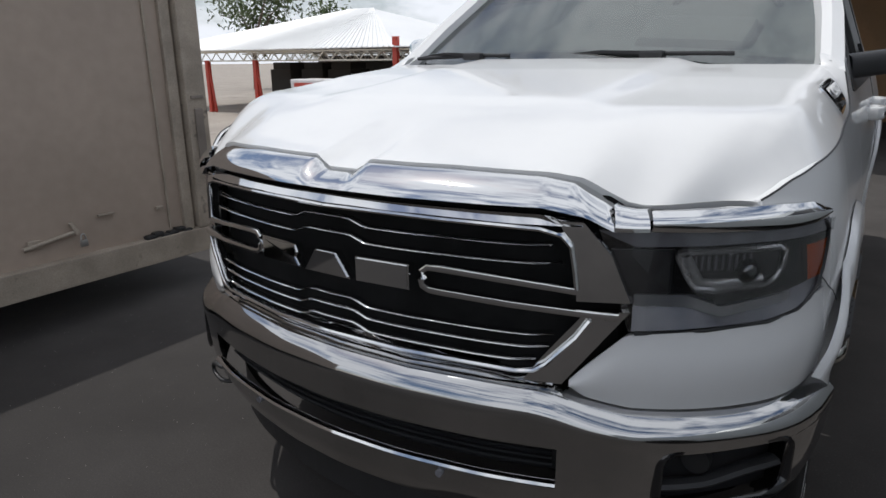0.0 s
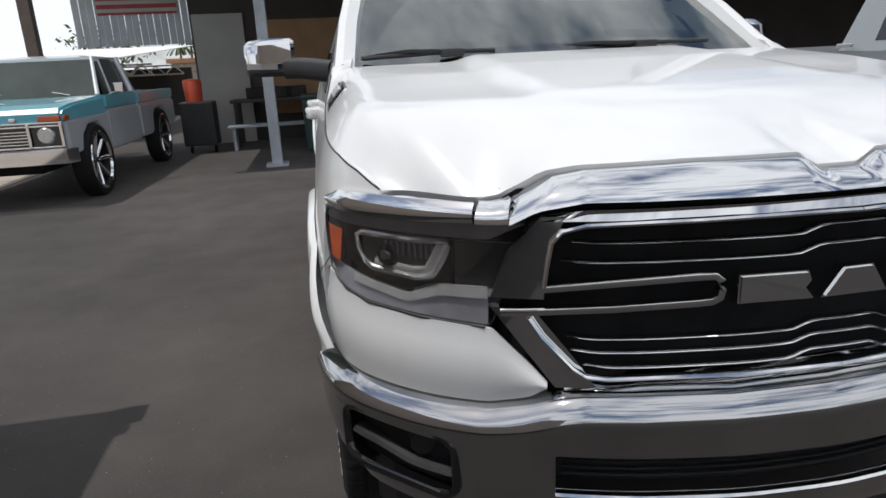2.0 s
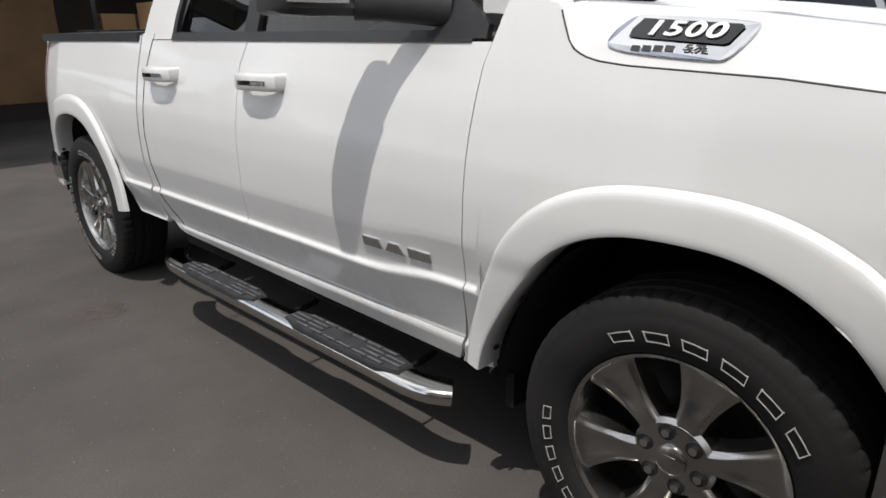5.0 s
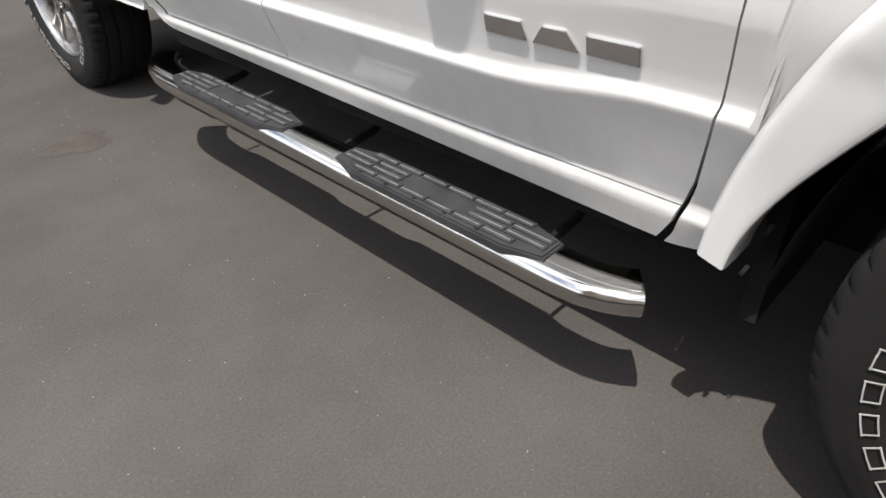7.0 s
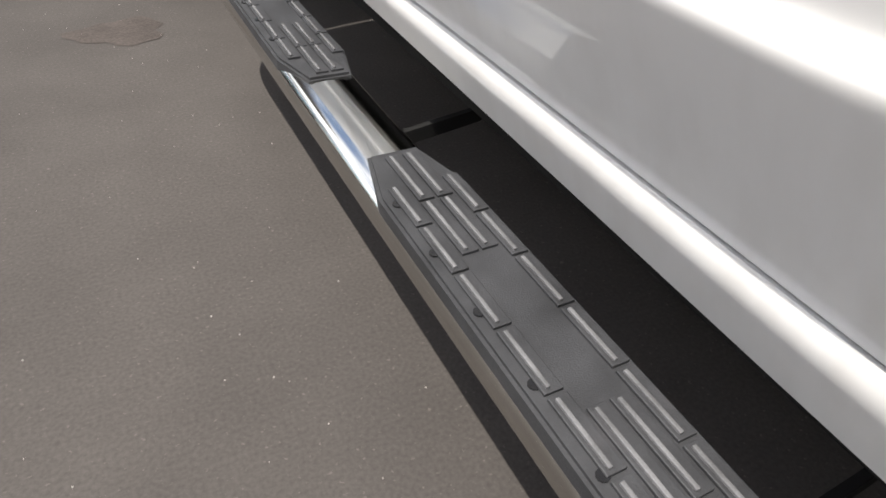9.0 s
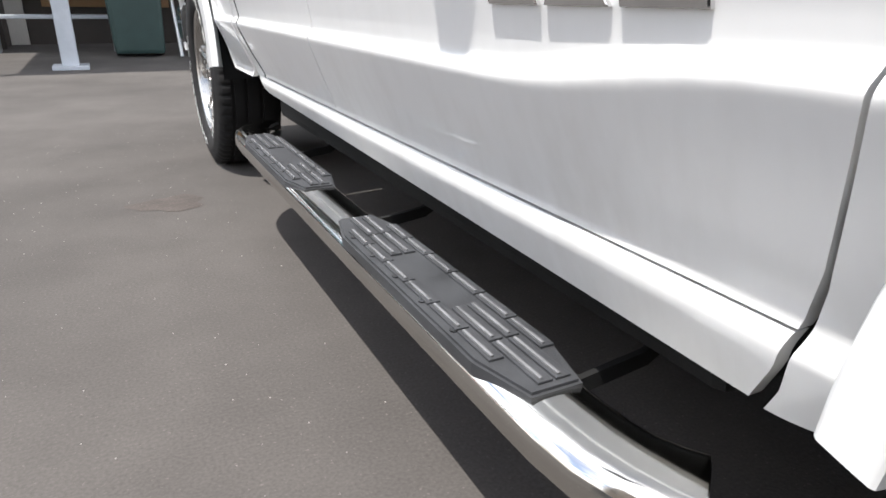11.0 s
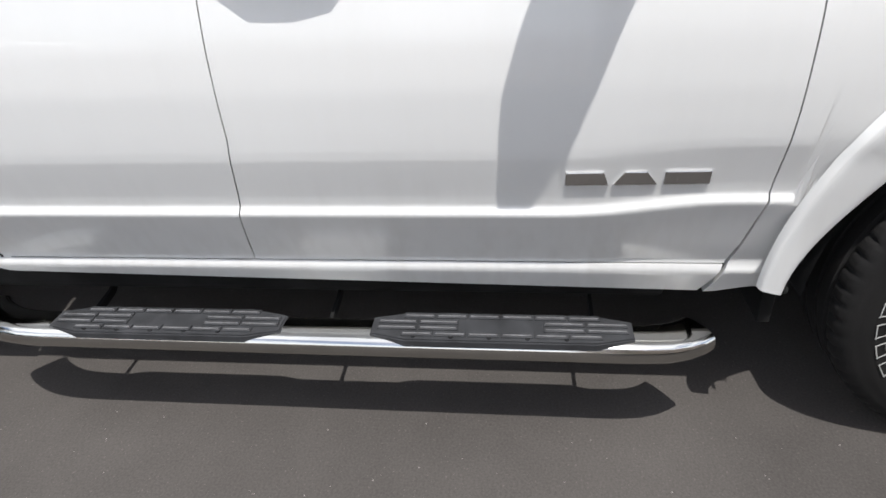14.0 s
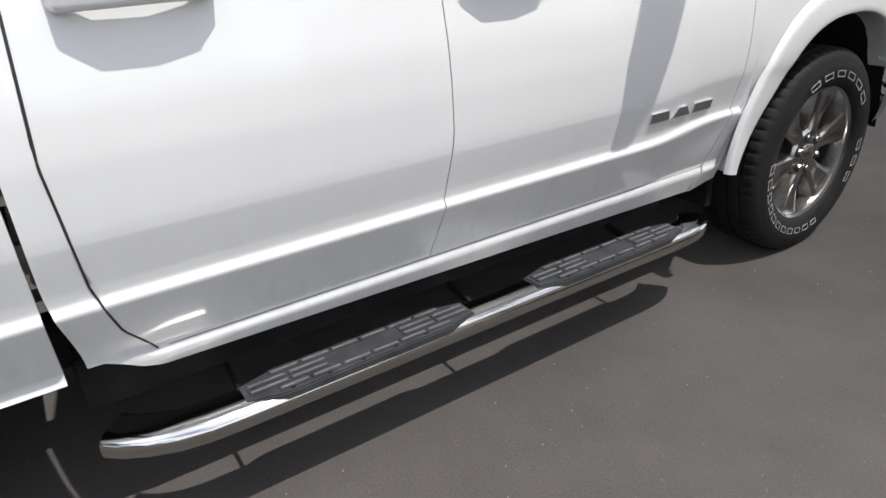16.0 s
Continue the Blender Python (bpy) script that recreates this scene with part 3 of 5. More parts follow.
part("air_dam", bm, BLACK, truck)

# headlamps
BOWLDARK = mat("dark_lamp_bowl", (0.05, 0.05, 0.052), 0.3, 0.5, spread=0.2, scale=20)
DRLGREY = mat("frosted_light_guide", (0.24, 0.24, 0.25), 0.35, spread=0.1, scale=30, coat=0.5)
for s in (-1, 1):
    bm = bmesh.new()
    patch(bm, table((0, 0.672), (1, 0.606)), 0.985, table((0.6, 0.922), (0.69, 0.921), (0.9, 0.93), (0.95, 0.945), (0.99, 0.975)), table((0.6, 1.143), (0.95, 1.137), (0.99, 1.13)), -0.03, 30, 6, s)
    lamp = part("headlamp", bm, GLOSSBLACK, truck, "smoked headlamp with projector bowl and amber side marker", smooth=True)
    bm = bmesh.new()
    patch(bm, 0.675, 0.98, table((0.67, 0.926), (0.9, 0.934), (0.95, 0.948), (0.98, 0.972)), table((0.66, 1.004), (0.765, 1.002), (0.825, 0.97), (0.9, 0.985), (0.98, 1.01)), lambda v: -0.004 - 0.012 * v, 28, 4, s)
    part("lamp_base_trim", bm, LENSGREY, lamp, smooth=True)
    bm = bmesh.new()
    patch(bm, 0.675, 0.93, table((0.67, 0.982), (0.765, 0.98), (0.825, 0.952), (0.93, 0.972)), table((0.67, 1.007), (0.765, 1.005), (0.825, 0.973), (0.93, 0.992)), lambda v: -0.004 - 0.004 * v, 24, 3, s)
    part("daytime_strip", bm, DRLGREY, lamp, smooth=True)
    bm = bmesh.new()
    loop = [(0.745, 1.09), (0.76, 1.052), (0.775, 1.022), (0.805, 1.012), (0.89, 1.018), (0.905, 1.028), (0.915, 1.05), (0.918, 1.085), (0.905, 1.095), (0.82, 1.095), (0.75, 1.097)]
    path = [on_front(s * x, z, -0.008) for x, z in loop + loop[:1]]
    sweep(bm, path, oval(0.009, 0.009, 8), cap=False, up=(0, -1, 0.01))
    sweep(bm, [on_front(s * x, z, -0.012) for x, z in ((0.757, 1.085), (0.77, 1.056), (0.783, 1.03), (0.81, 1.021), (0.885, 1.027))], oval(0.014, 0.01, 8), up=(0, -1, 0.01))
    part("bowl_bezel", bm, LAMPSILVER, lamp, smooth=True)
    bm = bmesh.new()
    patch(bm, 0.76, 0.91, table((0.75, 1.05), (0.78, 1.022), (0.82, 1.014), (0.91, 1.026)), 1.092, lambda v: -0.024, 12, 6, s)
    part("bowl", bm, BOWLDARK, lamp, smooth=True)
    for k in range(9):
        bm = bmesh.new()
        x = 0.775 + 0.011 * k
        sweep(bm, [on_front(s * x, z, -0.019) for z in (1.055, 1.07, 1.086)], oval(0.0035, 0.003, 6), up=(1, 0, 0))
        part("reflector_rib", bm, LENSGREY, lamp)
    bm = bmesh.new()
    p = on_front(s * 0.86, 1.045, -0.02)
    bmesh.ops.create_uvsphere(bm, u_segments=20, v_segments=12, radius=0.03, matrix=Matrix.Translation(p))
    part("projector_lens", bm, GLASS, lamp, smooth=True)
    bm = bmesh.new()
    patch(bm, 0.625, 0.735, 1.0, 1.1, -0.02, 8, 5, s)
    part("turn_reflector", bm, BOWLDARK, lamp, smooth=True)
    bm = bmesh.new()
    rim = ((0.68, 0.9215), (0.8, 0.9255), (0.9, 0.93), (0.945, 0.944), (0.962, 0.962), (0.9715, 0.985), (0.975, 1.02), (0.976, 1.07), (0.975, 1.11), (0.969, 1.13))
    sweep(bm, [on_front(s * x, z, 0.005) for x, z in rim], oval(0.004, 0.004, 6), up=(0, -1, 0.01))
    part("lamp_gasket", bm, BLACK, lamp)
    bm = bmesh.new()
    patch(bm, table((0, 0.956), (1, 0.946)), table((0, 0.9765), (1, 0.976)), 1.006, 1.088, 0.0, 6, 6, s)
    part("side_marker", bm, AMBER, lamp, "amber side marker", smooth=True)
    bm = bmesh.new()
    patch(bm, table((0, 0.672), (1, 0.606)), 0.985, 1.108, table((0.6, 1.14), (0.95, 1.134), (0.99, 1.13)), -0.002, 30, 3, s)
    part("lamp_upper_trim", bm, LENSGREY, lamp, smooth=True)
    bm = bmesh.new()
    z0, z1 = table((0.6, 0.924), (0.69, 0.923), (0.9, 0.932), (0.95, 0.947), (0.99, 0.976)), table((0.6, 1.141), (0.95, 1.135), (0.99, 1.128))
    patch(bm, table((0, 0.670), (1, 0.608)), 0.983, z0, z1, 0.004, 30, 6, s, skirt=False)
    patch(bm, table((0, 0.670), (1, 0.608)), 0.983, z0, z1, 0.001, 30, 6, s, skirt=False)
    cover_lens = part("lamp_cover", bm, glass_mat("lamp_cover_plastic", (0.93, 0.93, 0.93)), lamp, smooth=True)
    cover_lens.visible_shadow = False

# cab: pillars, roof, glass
def green_x(z):
    return lerp_table(((1.34, 0.946), (1.46, 0.908), (1.94, 0.725)), z)


def a_pillar(z):
    return lerp_table(((1.40, 0.5), (1.47, 0.6), (1.93, 1.2)), z)


def ws_at(u, v, off=0.0):
    t = 2 * u - 1
    z = 1.435 + 0.49 * v
    half = 0.845 - 0.165 * v
    y = 0.385 + 0.78 * v + 0.09 * t * t * (1 - 0.3 * v) - off * 0.5
    return (t * half, y, z + 0.02 * (1 - t * t) * (1 - v) + off)


bm = bmesh.new()
sheet(bm, lambda u, v: ws_at(u, v), 24, 12)
sheet(bm, lambda u, v: ws_at(u, v, -0.005), 24, 12)
ws = part("windshield", bm, GLASS, truck, "windshield reflecting cloudy sky", smooth=True)
ws.visible_shadow = False
bm = bmesh.new()
sheet(bm, lambda u, v: (lambda p: (p[0] * 1.03, p[1] + 0.015, p[2] + 0.01))(ws_at(u, 1.0 + 0.06 * v)), 24, 2)
sheet(bm, lambda u, v: ((2 * u - 1) * (0.70 + 0.01 * math.sin(3.14 * v)), 1.2 + 1.3 * v, 1.93 + 0.03 * math.sin(3.14 * v) + 0.02 * (1 - (2 * u - 1) ** 2)), 20, 14, (0, 0, -0.04))
part("roof", bm, WHITE, truck, smooth=True)
for s in (-1, 1):
    bm = bmesh.new()
    ap = [(s * 0.872, 0.43, 1.43), (s * 0.862, 0.52, 1.475), (s * 0.83, 0.72, 1.61), (s * 0.77, 0.98, 1.78), (s * 0.71, 1.22, 1.93)]
    sweep(bm, ap, [(-0.045, -0.02), (-0.03, 0.02), (0.0, 0.03), (0.04, 0.012), (0.05, -0.03)])
    part("a_pillar", bm, WHITE, truck, smooth=True)
    bm = bmesh.new()
    sheet(bm, lambda u, v, s=s: (s * (side_x(0.5, HOODLINE(0.36 + 0.28 * u)) - 0.075 * v), 0.36 + 0.28 * u + 0.02 * v, HOODLINE(0.36 + 0.28 * u) + 0.03 * math.sin(1.57 * v)), 10, 6, (0, 0, -0.04))
    part("cowl_side", bm, WHITE, truck, smooth=True)
    bm = bmesh.new()
    sheet(bm, lambda u, v, s=s: (s * (green_x(1.36 + 0.58 * v) - 0.004), 2.38 + 0.29 * u - 0.2 * v * (1 - 0.4 * u), 1.36 + 0.58 * v), 8, 12, (-s * 0.04, 0, 0))
    part("c_pillar", bm, WHITE, truck, smooth=True)
    bm = bmesh.new()
    sheet(bm, lambda u, v, s=s: (s * (green_x(1.93) + 0.0 - 0.03 * v), 1.1 + 1.35 * u, 1.9 + 0.05 * v), 20, 4, (-s * 0.02, 0, -0.03))
    part("roof_rail", bm, WHITE, truck, smooth=True)
    # side glass and its black surround
    bm = bmesh.new()
    for y0, y1 in ((0.8, 1.72), (1.79, 2.36)):
        sheet(bm, lambda u, v, s=s: (s * (green_x(1.38 + 0.53 * v) - 0.03), max(y0 + (y1 - y0) * u - (0.12 * v if y0 > 1.7 else 0), a_pillar(1.38 + 0.53 * v) + 0.09 if y0 < 1 else 0), 1.38 + 0.53 * v), 10, 8)
    sg = part("side_glass", bm, TINT, truck, "dark tinted side window", smooth=True)
    bm = bmesh.new()
    sheet(bm, lambda u, v, s=s: (s * (green_x(1.35 + 0.032 * v) + 0.004 - 0.006 * v), 0.645 + 1.72 * u, 1.35 + 0.032 * v + 0.006 * u), 30, 3, (-s * 0.02, 0, 0))
    sheet(bm, lambda u, v, s=s: (s * (green_x(1.37 + 0.54 * v) + 0.001), 2.34 + 0.03 * u - 0.2 * v * (1 - 0.4) + 0.02 * math.sin(3.14 * v), 1.37 + 0.54 * v), 2, 12, (-s * 0.02, 0, 0))
    sheet(bm, lambda u, v, s=s: (s * (green_x(1.37 + 0.54 * v) - 0.012), 1.71 + 0.09 * u - 0.02 * v, 1.37 + 0.54 * v), 2, 10, (-s * 0.02, 0, 0))
    sheet(bm, lambda u, v, s=s: (s * (green_x(1.36 + 0.55 * v) + 0.002), a_pillar(1.36 + 0.55 * v) + 0.1 + (0.03 + 0.19 * (1 - v) ** 4) * u, 1.36 + 0.55 * v), 4, 16, (-s * 0.02, 0, 0))
    part("window_trim", bm, BLACK, truck)
bm = bmesh.new()
sheet(bm, lambda u, v: ((2 * u - 1) * (0.9 - 0.18 * v), 2.6 - 0.1 * v, 1.36 + 0.56 * v), 10, 6)
part("rear_window", bm, TINT, truck)
bm = bmesh.new()
box(bm, (0, 0.86, 1.28), (1.8, 0.6, 0.22), 0.05)
box(bm, (0.38, 0.72, 1.42), (0.4, 0.25, 0.12), 0.04)
box(bm, (0, 1.6, 0.62), (1.8, 1.9, 0.2), 0.02)
part("dashboard", bm, INTERIOR, truck)
for x, y in ((-0.42, 1.35), (0.42, 1.35), (-0.42, 2.2), (0.42, 2.2)):
    bm = bmesh.new()
    box(bm, (x, y, 0.92), (0.54, 0.52, 0.2), 0.06)
    box(bm, (x, y + 0.3, 1.28), (0.52, 0.16, 0.66), 0.06, (-12, 0, 0))
    box(bm, (x, y + 0.42, 1.7), (0.28, 0.1, 0.2), 0.04, (-12, 0, 0))
    part("seat", bm, SEATFAB, truck, "grey leather seat behind glass", smooth=True)
bm = bmesh.new()
ring = [(0.42 + 0.19 * math.cos(a), 1.02 + 0.06 * math.sin(a), 1.36 + 0.17 * math.sin(a)) for a in np.linspace(0, 2 * math.pi, 25)]
sweep(bm, ring, oval(0.016, 0.016, 8), cap=False, up=(0, 1, 0))
part("steering_wheel", bm, BLACK, truck, smooth=True)

# cowl and wipers
bm = bmesh.new()
sheet(bm, lambda u, v: ((2 * u - 1) * 0.89, 0.33 + 0.05 * (2 * u - 1) ** 2 + 0.16 * v, 1.42 + 0.022 * (1 - (2 * u - 1) ** 2) + 0.01 * v), 24, 3)
part("cowl_panel", bm, BLACK, truck)
for x0, x1 in ((-0.47, -0.8), (0.3, -0.12)):
    bm = bmesh.new()
    a, b = (x0, 0.42, 1.487), (x1, 0.45 + 0.05 * abs(x1), 1.475)
    mid = ((x0 + x1) / 2, 0.44, 1.492)
    sweep(bm, [a, mid, b], [(-0.008, -0.006), (-0.008, 0.006), (0.008, 0.006), (0.008, -0.006)])
    box(bm, (x0, 0.415, 1.48), (0.09, 0.05, 0.03), 0.01)
    sweep(bm, [(x0 + 0.28 * (1 if x0 > 0 else 0.6), 0.43, 1.482), (x0, 0.425, 1.484), (x1, 0.46, 1.472)], oval(0.006, 0.008, 8))
    part("wiper", bm, BLACK, truck)

# mirrors
for s in (-1, 1):
    def mir(t, w, h, bend):
        return (s * t, 0.985 + 0.5 * (t - 1.05) + bend, h)

    bm = bmesh.new()
    rows = [(1.055, 0.05, 1.425, 1.565), (1.07, 0.075, 1.42, 1.575), (1.12, 0.085, 1.42, 1.58), (1.2, 0.085, 1.42, 1.578), (1.255, 0.075, 1.425, 1.572), (1.275, 0.045, 1.435, 1.56)]

    def shell(lo, hi):
        b = bmesh.new()
        rings = []
        for x, d, z0, z1 in rows:
            za, zb = z0 + (z1 - z0) * lo, z0 + (z1 - z0) * hi
            yc = 0.96 + 0.55 * (x - 1.05)
            rings.append([b.verts.new((s * x, yc - d * (0.75 if (lo == 0) else 1.0), za)), b.verts.new((s * x, yc - d, za + 0.35 * (zb - za))), b.verts.new((s * x, yc - d * 0.92, za + 0.75 * (zb - za))), b.verts.new((s * x, yc - d * (0.45 if hi == 1 else 0.95), zb)), b.verts.new((s * x, yc + d * 0.6, zb)), b.verts.new((s * x, yc + d * 0.7, za))])
        for i in range(len(rings) - 1):
            for k in range(6):
                b.faces.new((rings[i][k], rings[i][(k + 1) % 6], rings[i + 1][(k + 1) % 6], rings[i + 1][k]))
        b.faces.new(rings[0])
        b.faces.new(rings[-1])
        bmesh.ops.bevel(b, geom=[e for e in b.edges if len(e.link_faces) == 2 and e.calc_face_angle(0) > 0.6], offset=0.008, segments=3, affect="EDGES")
        return b

    mirror = part("side_mirror", shell(0.0, 0.32), BLACK, truck, "chrome capped towing mirror on black arm", smooth=True)
    part("mirror_cap", shell(0.33, 1.0), CHROME, mirror, "chrome cap", smooth=True)
    bm = bmesh.new()
    sweep(bm, [(s * 1.13, 0.905, 1.462), (s * 1.2, 0.945, 1.463), (s * 1.262, 0.99, 1.466)], [(-0.004, -0.012), (-0.004, 0.012), (0.006, 0.01), (0.006, -0.012)])
    part("mirror_signal", bm, LAMPSILVER, mirror)
    bm = bmesh.new()
    sweep(bm, [(s * 0.9, 0.76, 1.43), (s * 0.97, 0.83, 1.442), (s * 1.03, 0.89, 1.45), (s * 1.09, 0.935, 1.452)], oval(0.034, 0.045, 14, 0.7))
    part("mirror_arm", bm, BLACK, mirror, smooth=True)

# door handles
for s in (-1, 1):
    for y0 in (1.472, 2.275):
        xs = side_x(y0 + 0.13, 1.214)
        bm = bmesh.new()
        path = [(s * (xs - 0.012), y0 + 0.245, 1.214), (s * (xs + 0.032), y0 + 0.238, 1.214), (s * (xs + 0.05), y0 + 0.19, 1.216), (s * (xs + 0.052), y0 + 0.1, 1.218), (s * (xs + 0.044), y0 + 0.03, 1.218), (s * (xs + 0.03), y0 + 0.005, 1.218), (s * (xs - 0.012), y0, 1.218)]
        sweep(bm, path, oval(0.017, 0.03, 16, 0.6))
        handle = part("door_handle", bm, WHITE, truck, "white door handle with chrome strip", smooth=True)
        bm = bmesh.new()
        sweep(bm, [(s * (xs + 0.0645), y0 + 0.19, 1.214), (s * (xs + 0.067), y0 + 0.1, 1.216), (s * (xs + 0.0585), y0 + 0.02, 1.216)], [(-0.003, -0.009), (-0.003, 0.009), (0.003, 0.008), (0.003, -0.008)])
        part("handle_strip", bm, CHROME, handle)
# emblems on the front doors
for s in (-1, 1):
    for pts in (((0.75, 0.0), (0.843, 0.0), (0.843, 0.032), (0.75, 0.032)),
                ((0.856, 0.0), (0.947, 0.0), (0.925, 0.032), (0.88, 0.032)),
                ((0.957, 0.0), (1.047, 0.0), (1.047, 0.032), (0.968, 0.032), (0.962, 0.015))):
        bm = bmesh.new()
        prism(bm, [(s * (side_x(y, 0.733 + z) + 0.0), y, 0.733 + z) for y, z in pts], (s * 0.006, 0, 0), 0.0015)
        part("door_emblem", bm, CHROME, truck, "plain chrome emblem shape")

# hood side badges
def hood_side(y, z):
    lo, hi = HOODLINE(min(y, 0.2)), lerp_table(((-0.2, 1.387), (0.0, 1.413), (0.3, 1.442)), y)
    q = min(1.0, max(0.0, (z - lo) / (hi - lo)))
    return side_x(y, lo) - float(np.interp(q, HOOD_F[:60], HOOD_D[:60]))


for s in (-1, 1):
    def badge_pt(y, z, off, s=s):
        return Vector((s * (hood_side(y, z - 0.012) + off), y, z - 0.012 + off * 0.4))

    outline = ((0.25, 1.344), (0.268, 1.37), (0.228, 1.414), (0.2, 1.42), (-0.03, 1.403), (-0.05, 1.392), (-0.01, 1.331), (0.02, 1.326))
    for _ in range(2):
        outline = [(p[0] * w + q[0] * (1 - w), p[1] * w + q[1] * (1 - w)) for p, q in zip(outline, outline[1:] + outline[:1]) for w in (0.75, 0.25)]
    bm = bmesh.new()
    prism(bm, [badge_pt(y, z, -0.004) for y, z in outline], (s * 0.0075, 0, 0.003), 0.0015)
    badge = part("fender_badge", bm, CHROME, truck, "chrome framed badge with number 1500")
    bm = bmesh.new()
    prism(bm, [badge_pt(y, z, 0.0042) for y, z in ((0.215, 1.373), (0.212, 1.39), (0.195, 1.41), (-0.01, 1.395), (-0.017, 1.39), (0.002, 1.361), (0.01, 1.358))], (s * 0.001, 0, 0.0005))
    part("badge_field", bm, GLOSSBLACK, badge)
    cu = bpy.data.curves.new("badge_number", "FONT")
    cu.body, cu.size, cu.extrude, cu.align_x, cu.align_y = "1500", 0.05, 0.0015, "CENTER", "CENTER"
    cu.offset = 0.0012
    cu.space_character = 1.1
    cu.shear = 0.2
    txt = new("badge_number", cu)
    cu.materials.append(BRIGHTSILVER)
    mid = badge_pt(0.1, 1.3845, 0.0075)
    a, b = badge_pt(0.2, 1.388, 0.0), badge_pt(0.0, 1.378, 0.0)
    ax = ((b - a) if s < 0 else (a - b)).normalized()
    up = (badge_pt(0.1, 1.4, 0.0) - badge_pt(0.1, 1.365, 0.0)).normalized()
    nrm = ax.cross(up).normalized()
    up = nrm.cross(ax).normalized()
    nrm = ax.cross(up).normalized()
    txt.matrix_world = Matrix.Translation(mid) @ Matrix((ax * 1.55, up, nrm)).transposed().to_4x4()
    txt.parent = badge
    cu = bpy.data.curves.new("badge_size", "FONT")
    cu.body, cu.size, cu.extrude, cu.align_x, cu.align_y, cu.shear = "5.7L", 0.019, 0.001, "CENTER", "CENTER", 0.2
    cu.offset = 0.0006
    txt = new("badge_size", cu)
    cu.materials.append(BLACK)
    txt.matrix_world = Matrix.Translation(badge_pt(0.062, 1.3495, 0.0062)) @ Matrix((ax * 1.5, up, nrm)).transposed().to_4x4()
    txt.parent = badge
    for y0, count in ((0.2, 4),):
        for k in range(count):
            yy = y0 - 0.025 * k
            bm = bmesh.new()
            prism(bm, [badge_pt(yy, 1.345, 0.0025), badge_pt(yy, 1.356, 0.0025), badge_pt(yy - 0.019, 1.3547, 0.0025), badge_pt(yy - 0.019, 1.3437, 0.0025)], (s * 0.003, 0, 0.001))
            part("badge_lettering_bar", bm, BLACK, badge)

# bed cover, tail lamps, rear bumper, underbody
bm = bmesh.new()
sheet(bm, lambda u, v: ((2 * u - 1) * 0.95, 2.7 + 1.38 * v, 1.392 + 0.012 * (1 - (2 * u - 1) ** 4)), 12, 10, (0, 0, -0.04))
for y in (3.15, 3.6):
    box(bm, (0, y, 1.405), (1.8, 0.03, 0.008), 0.003)
part("bed_cover", bm, BLACK, truck, "black folding bed cover", smooth=True)
for s in (-1, 1):
    bm = bmesh.new()
    sheet(bm, lambda u, v, s=s: (s * (side_x(4.07, 0.95 + 0.4 * v) - 0.06 + 0.064 * math.cos(1.57 * u)), 4.06 + 0.07 * math.sin(1.57 * u), 0.95 + 0.4 * v), 6, 10)
    part("tail_lamp", bm, REDLENS, truck, "red tail lamp", smooth=True)
    bm = bmesh.new()
    sweep(bm, [(s * 0.97, 3.98, 0.6), (s * 0.975, 4.12, 0.6), (s * 0.93, 4.22, 0.6), (s * 0.5, 4.26, 0.6), (0, 4.27, 0.6)], oval(0.05, 0.1, 12, 0.6))
    part("rear_bumper", bm, CHROME, truck, smooth=True)
    bm = bmesh.new()
    box(bm, (s * 0.62, 1.72, 0.42), (0.5, 1.9, 0.14), 0.02)
    box(bm, (s * 0.5, 1.8, 0.36), (0.1, 4.6, 0.14), 0.02)
    part("frame_rail", bm, DARK, truck)
bm = bmesh.new()
box(bm, (0, 4.1, 1.0), (1.84, 0.06, 0.74), 0.02)
part("tailgate", bm, WHITE, truck)
part("cab_floor", boxes(((0, 1.7, 0.55), (1.84, 1.9, 0.1), 0.02)), DARK, truck)
part("engine_bay", boxes(((0, 0.0, 0.62), (1.0, 1.3, 0.5), 0.05)), DARK, truck)
part("bed_floor", boxes(((0, 3.4, 0.66), (1.1, 1.3, 0.3), 0.05)), DARK, truck)
part("firewall", boxes(((0, 0.53, 0.8), (1.8, 0.03, 1.0), 0.0)), DARK, truck)
for y, r in ((0.0, 0.05), (3.569, 0.06)):
    part("axle", rod(bmesh.new(), (-0.75, y, 0.41), (0.75, y, 0.41), r), DARK, truck)

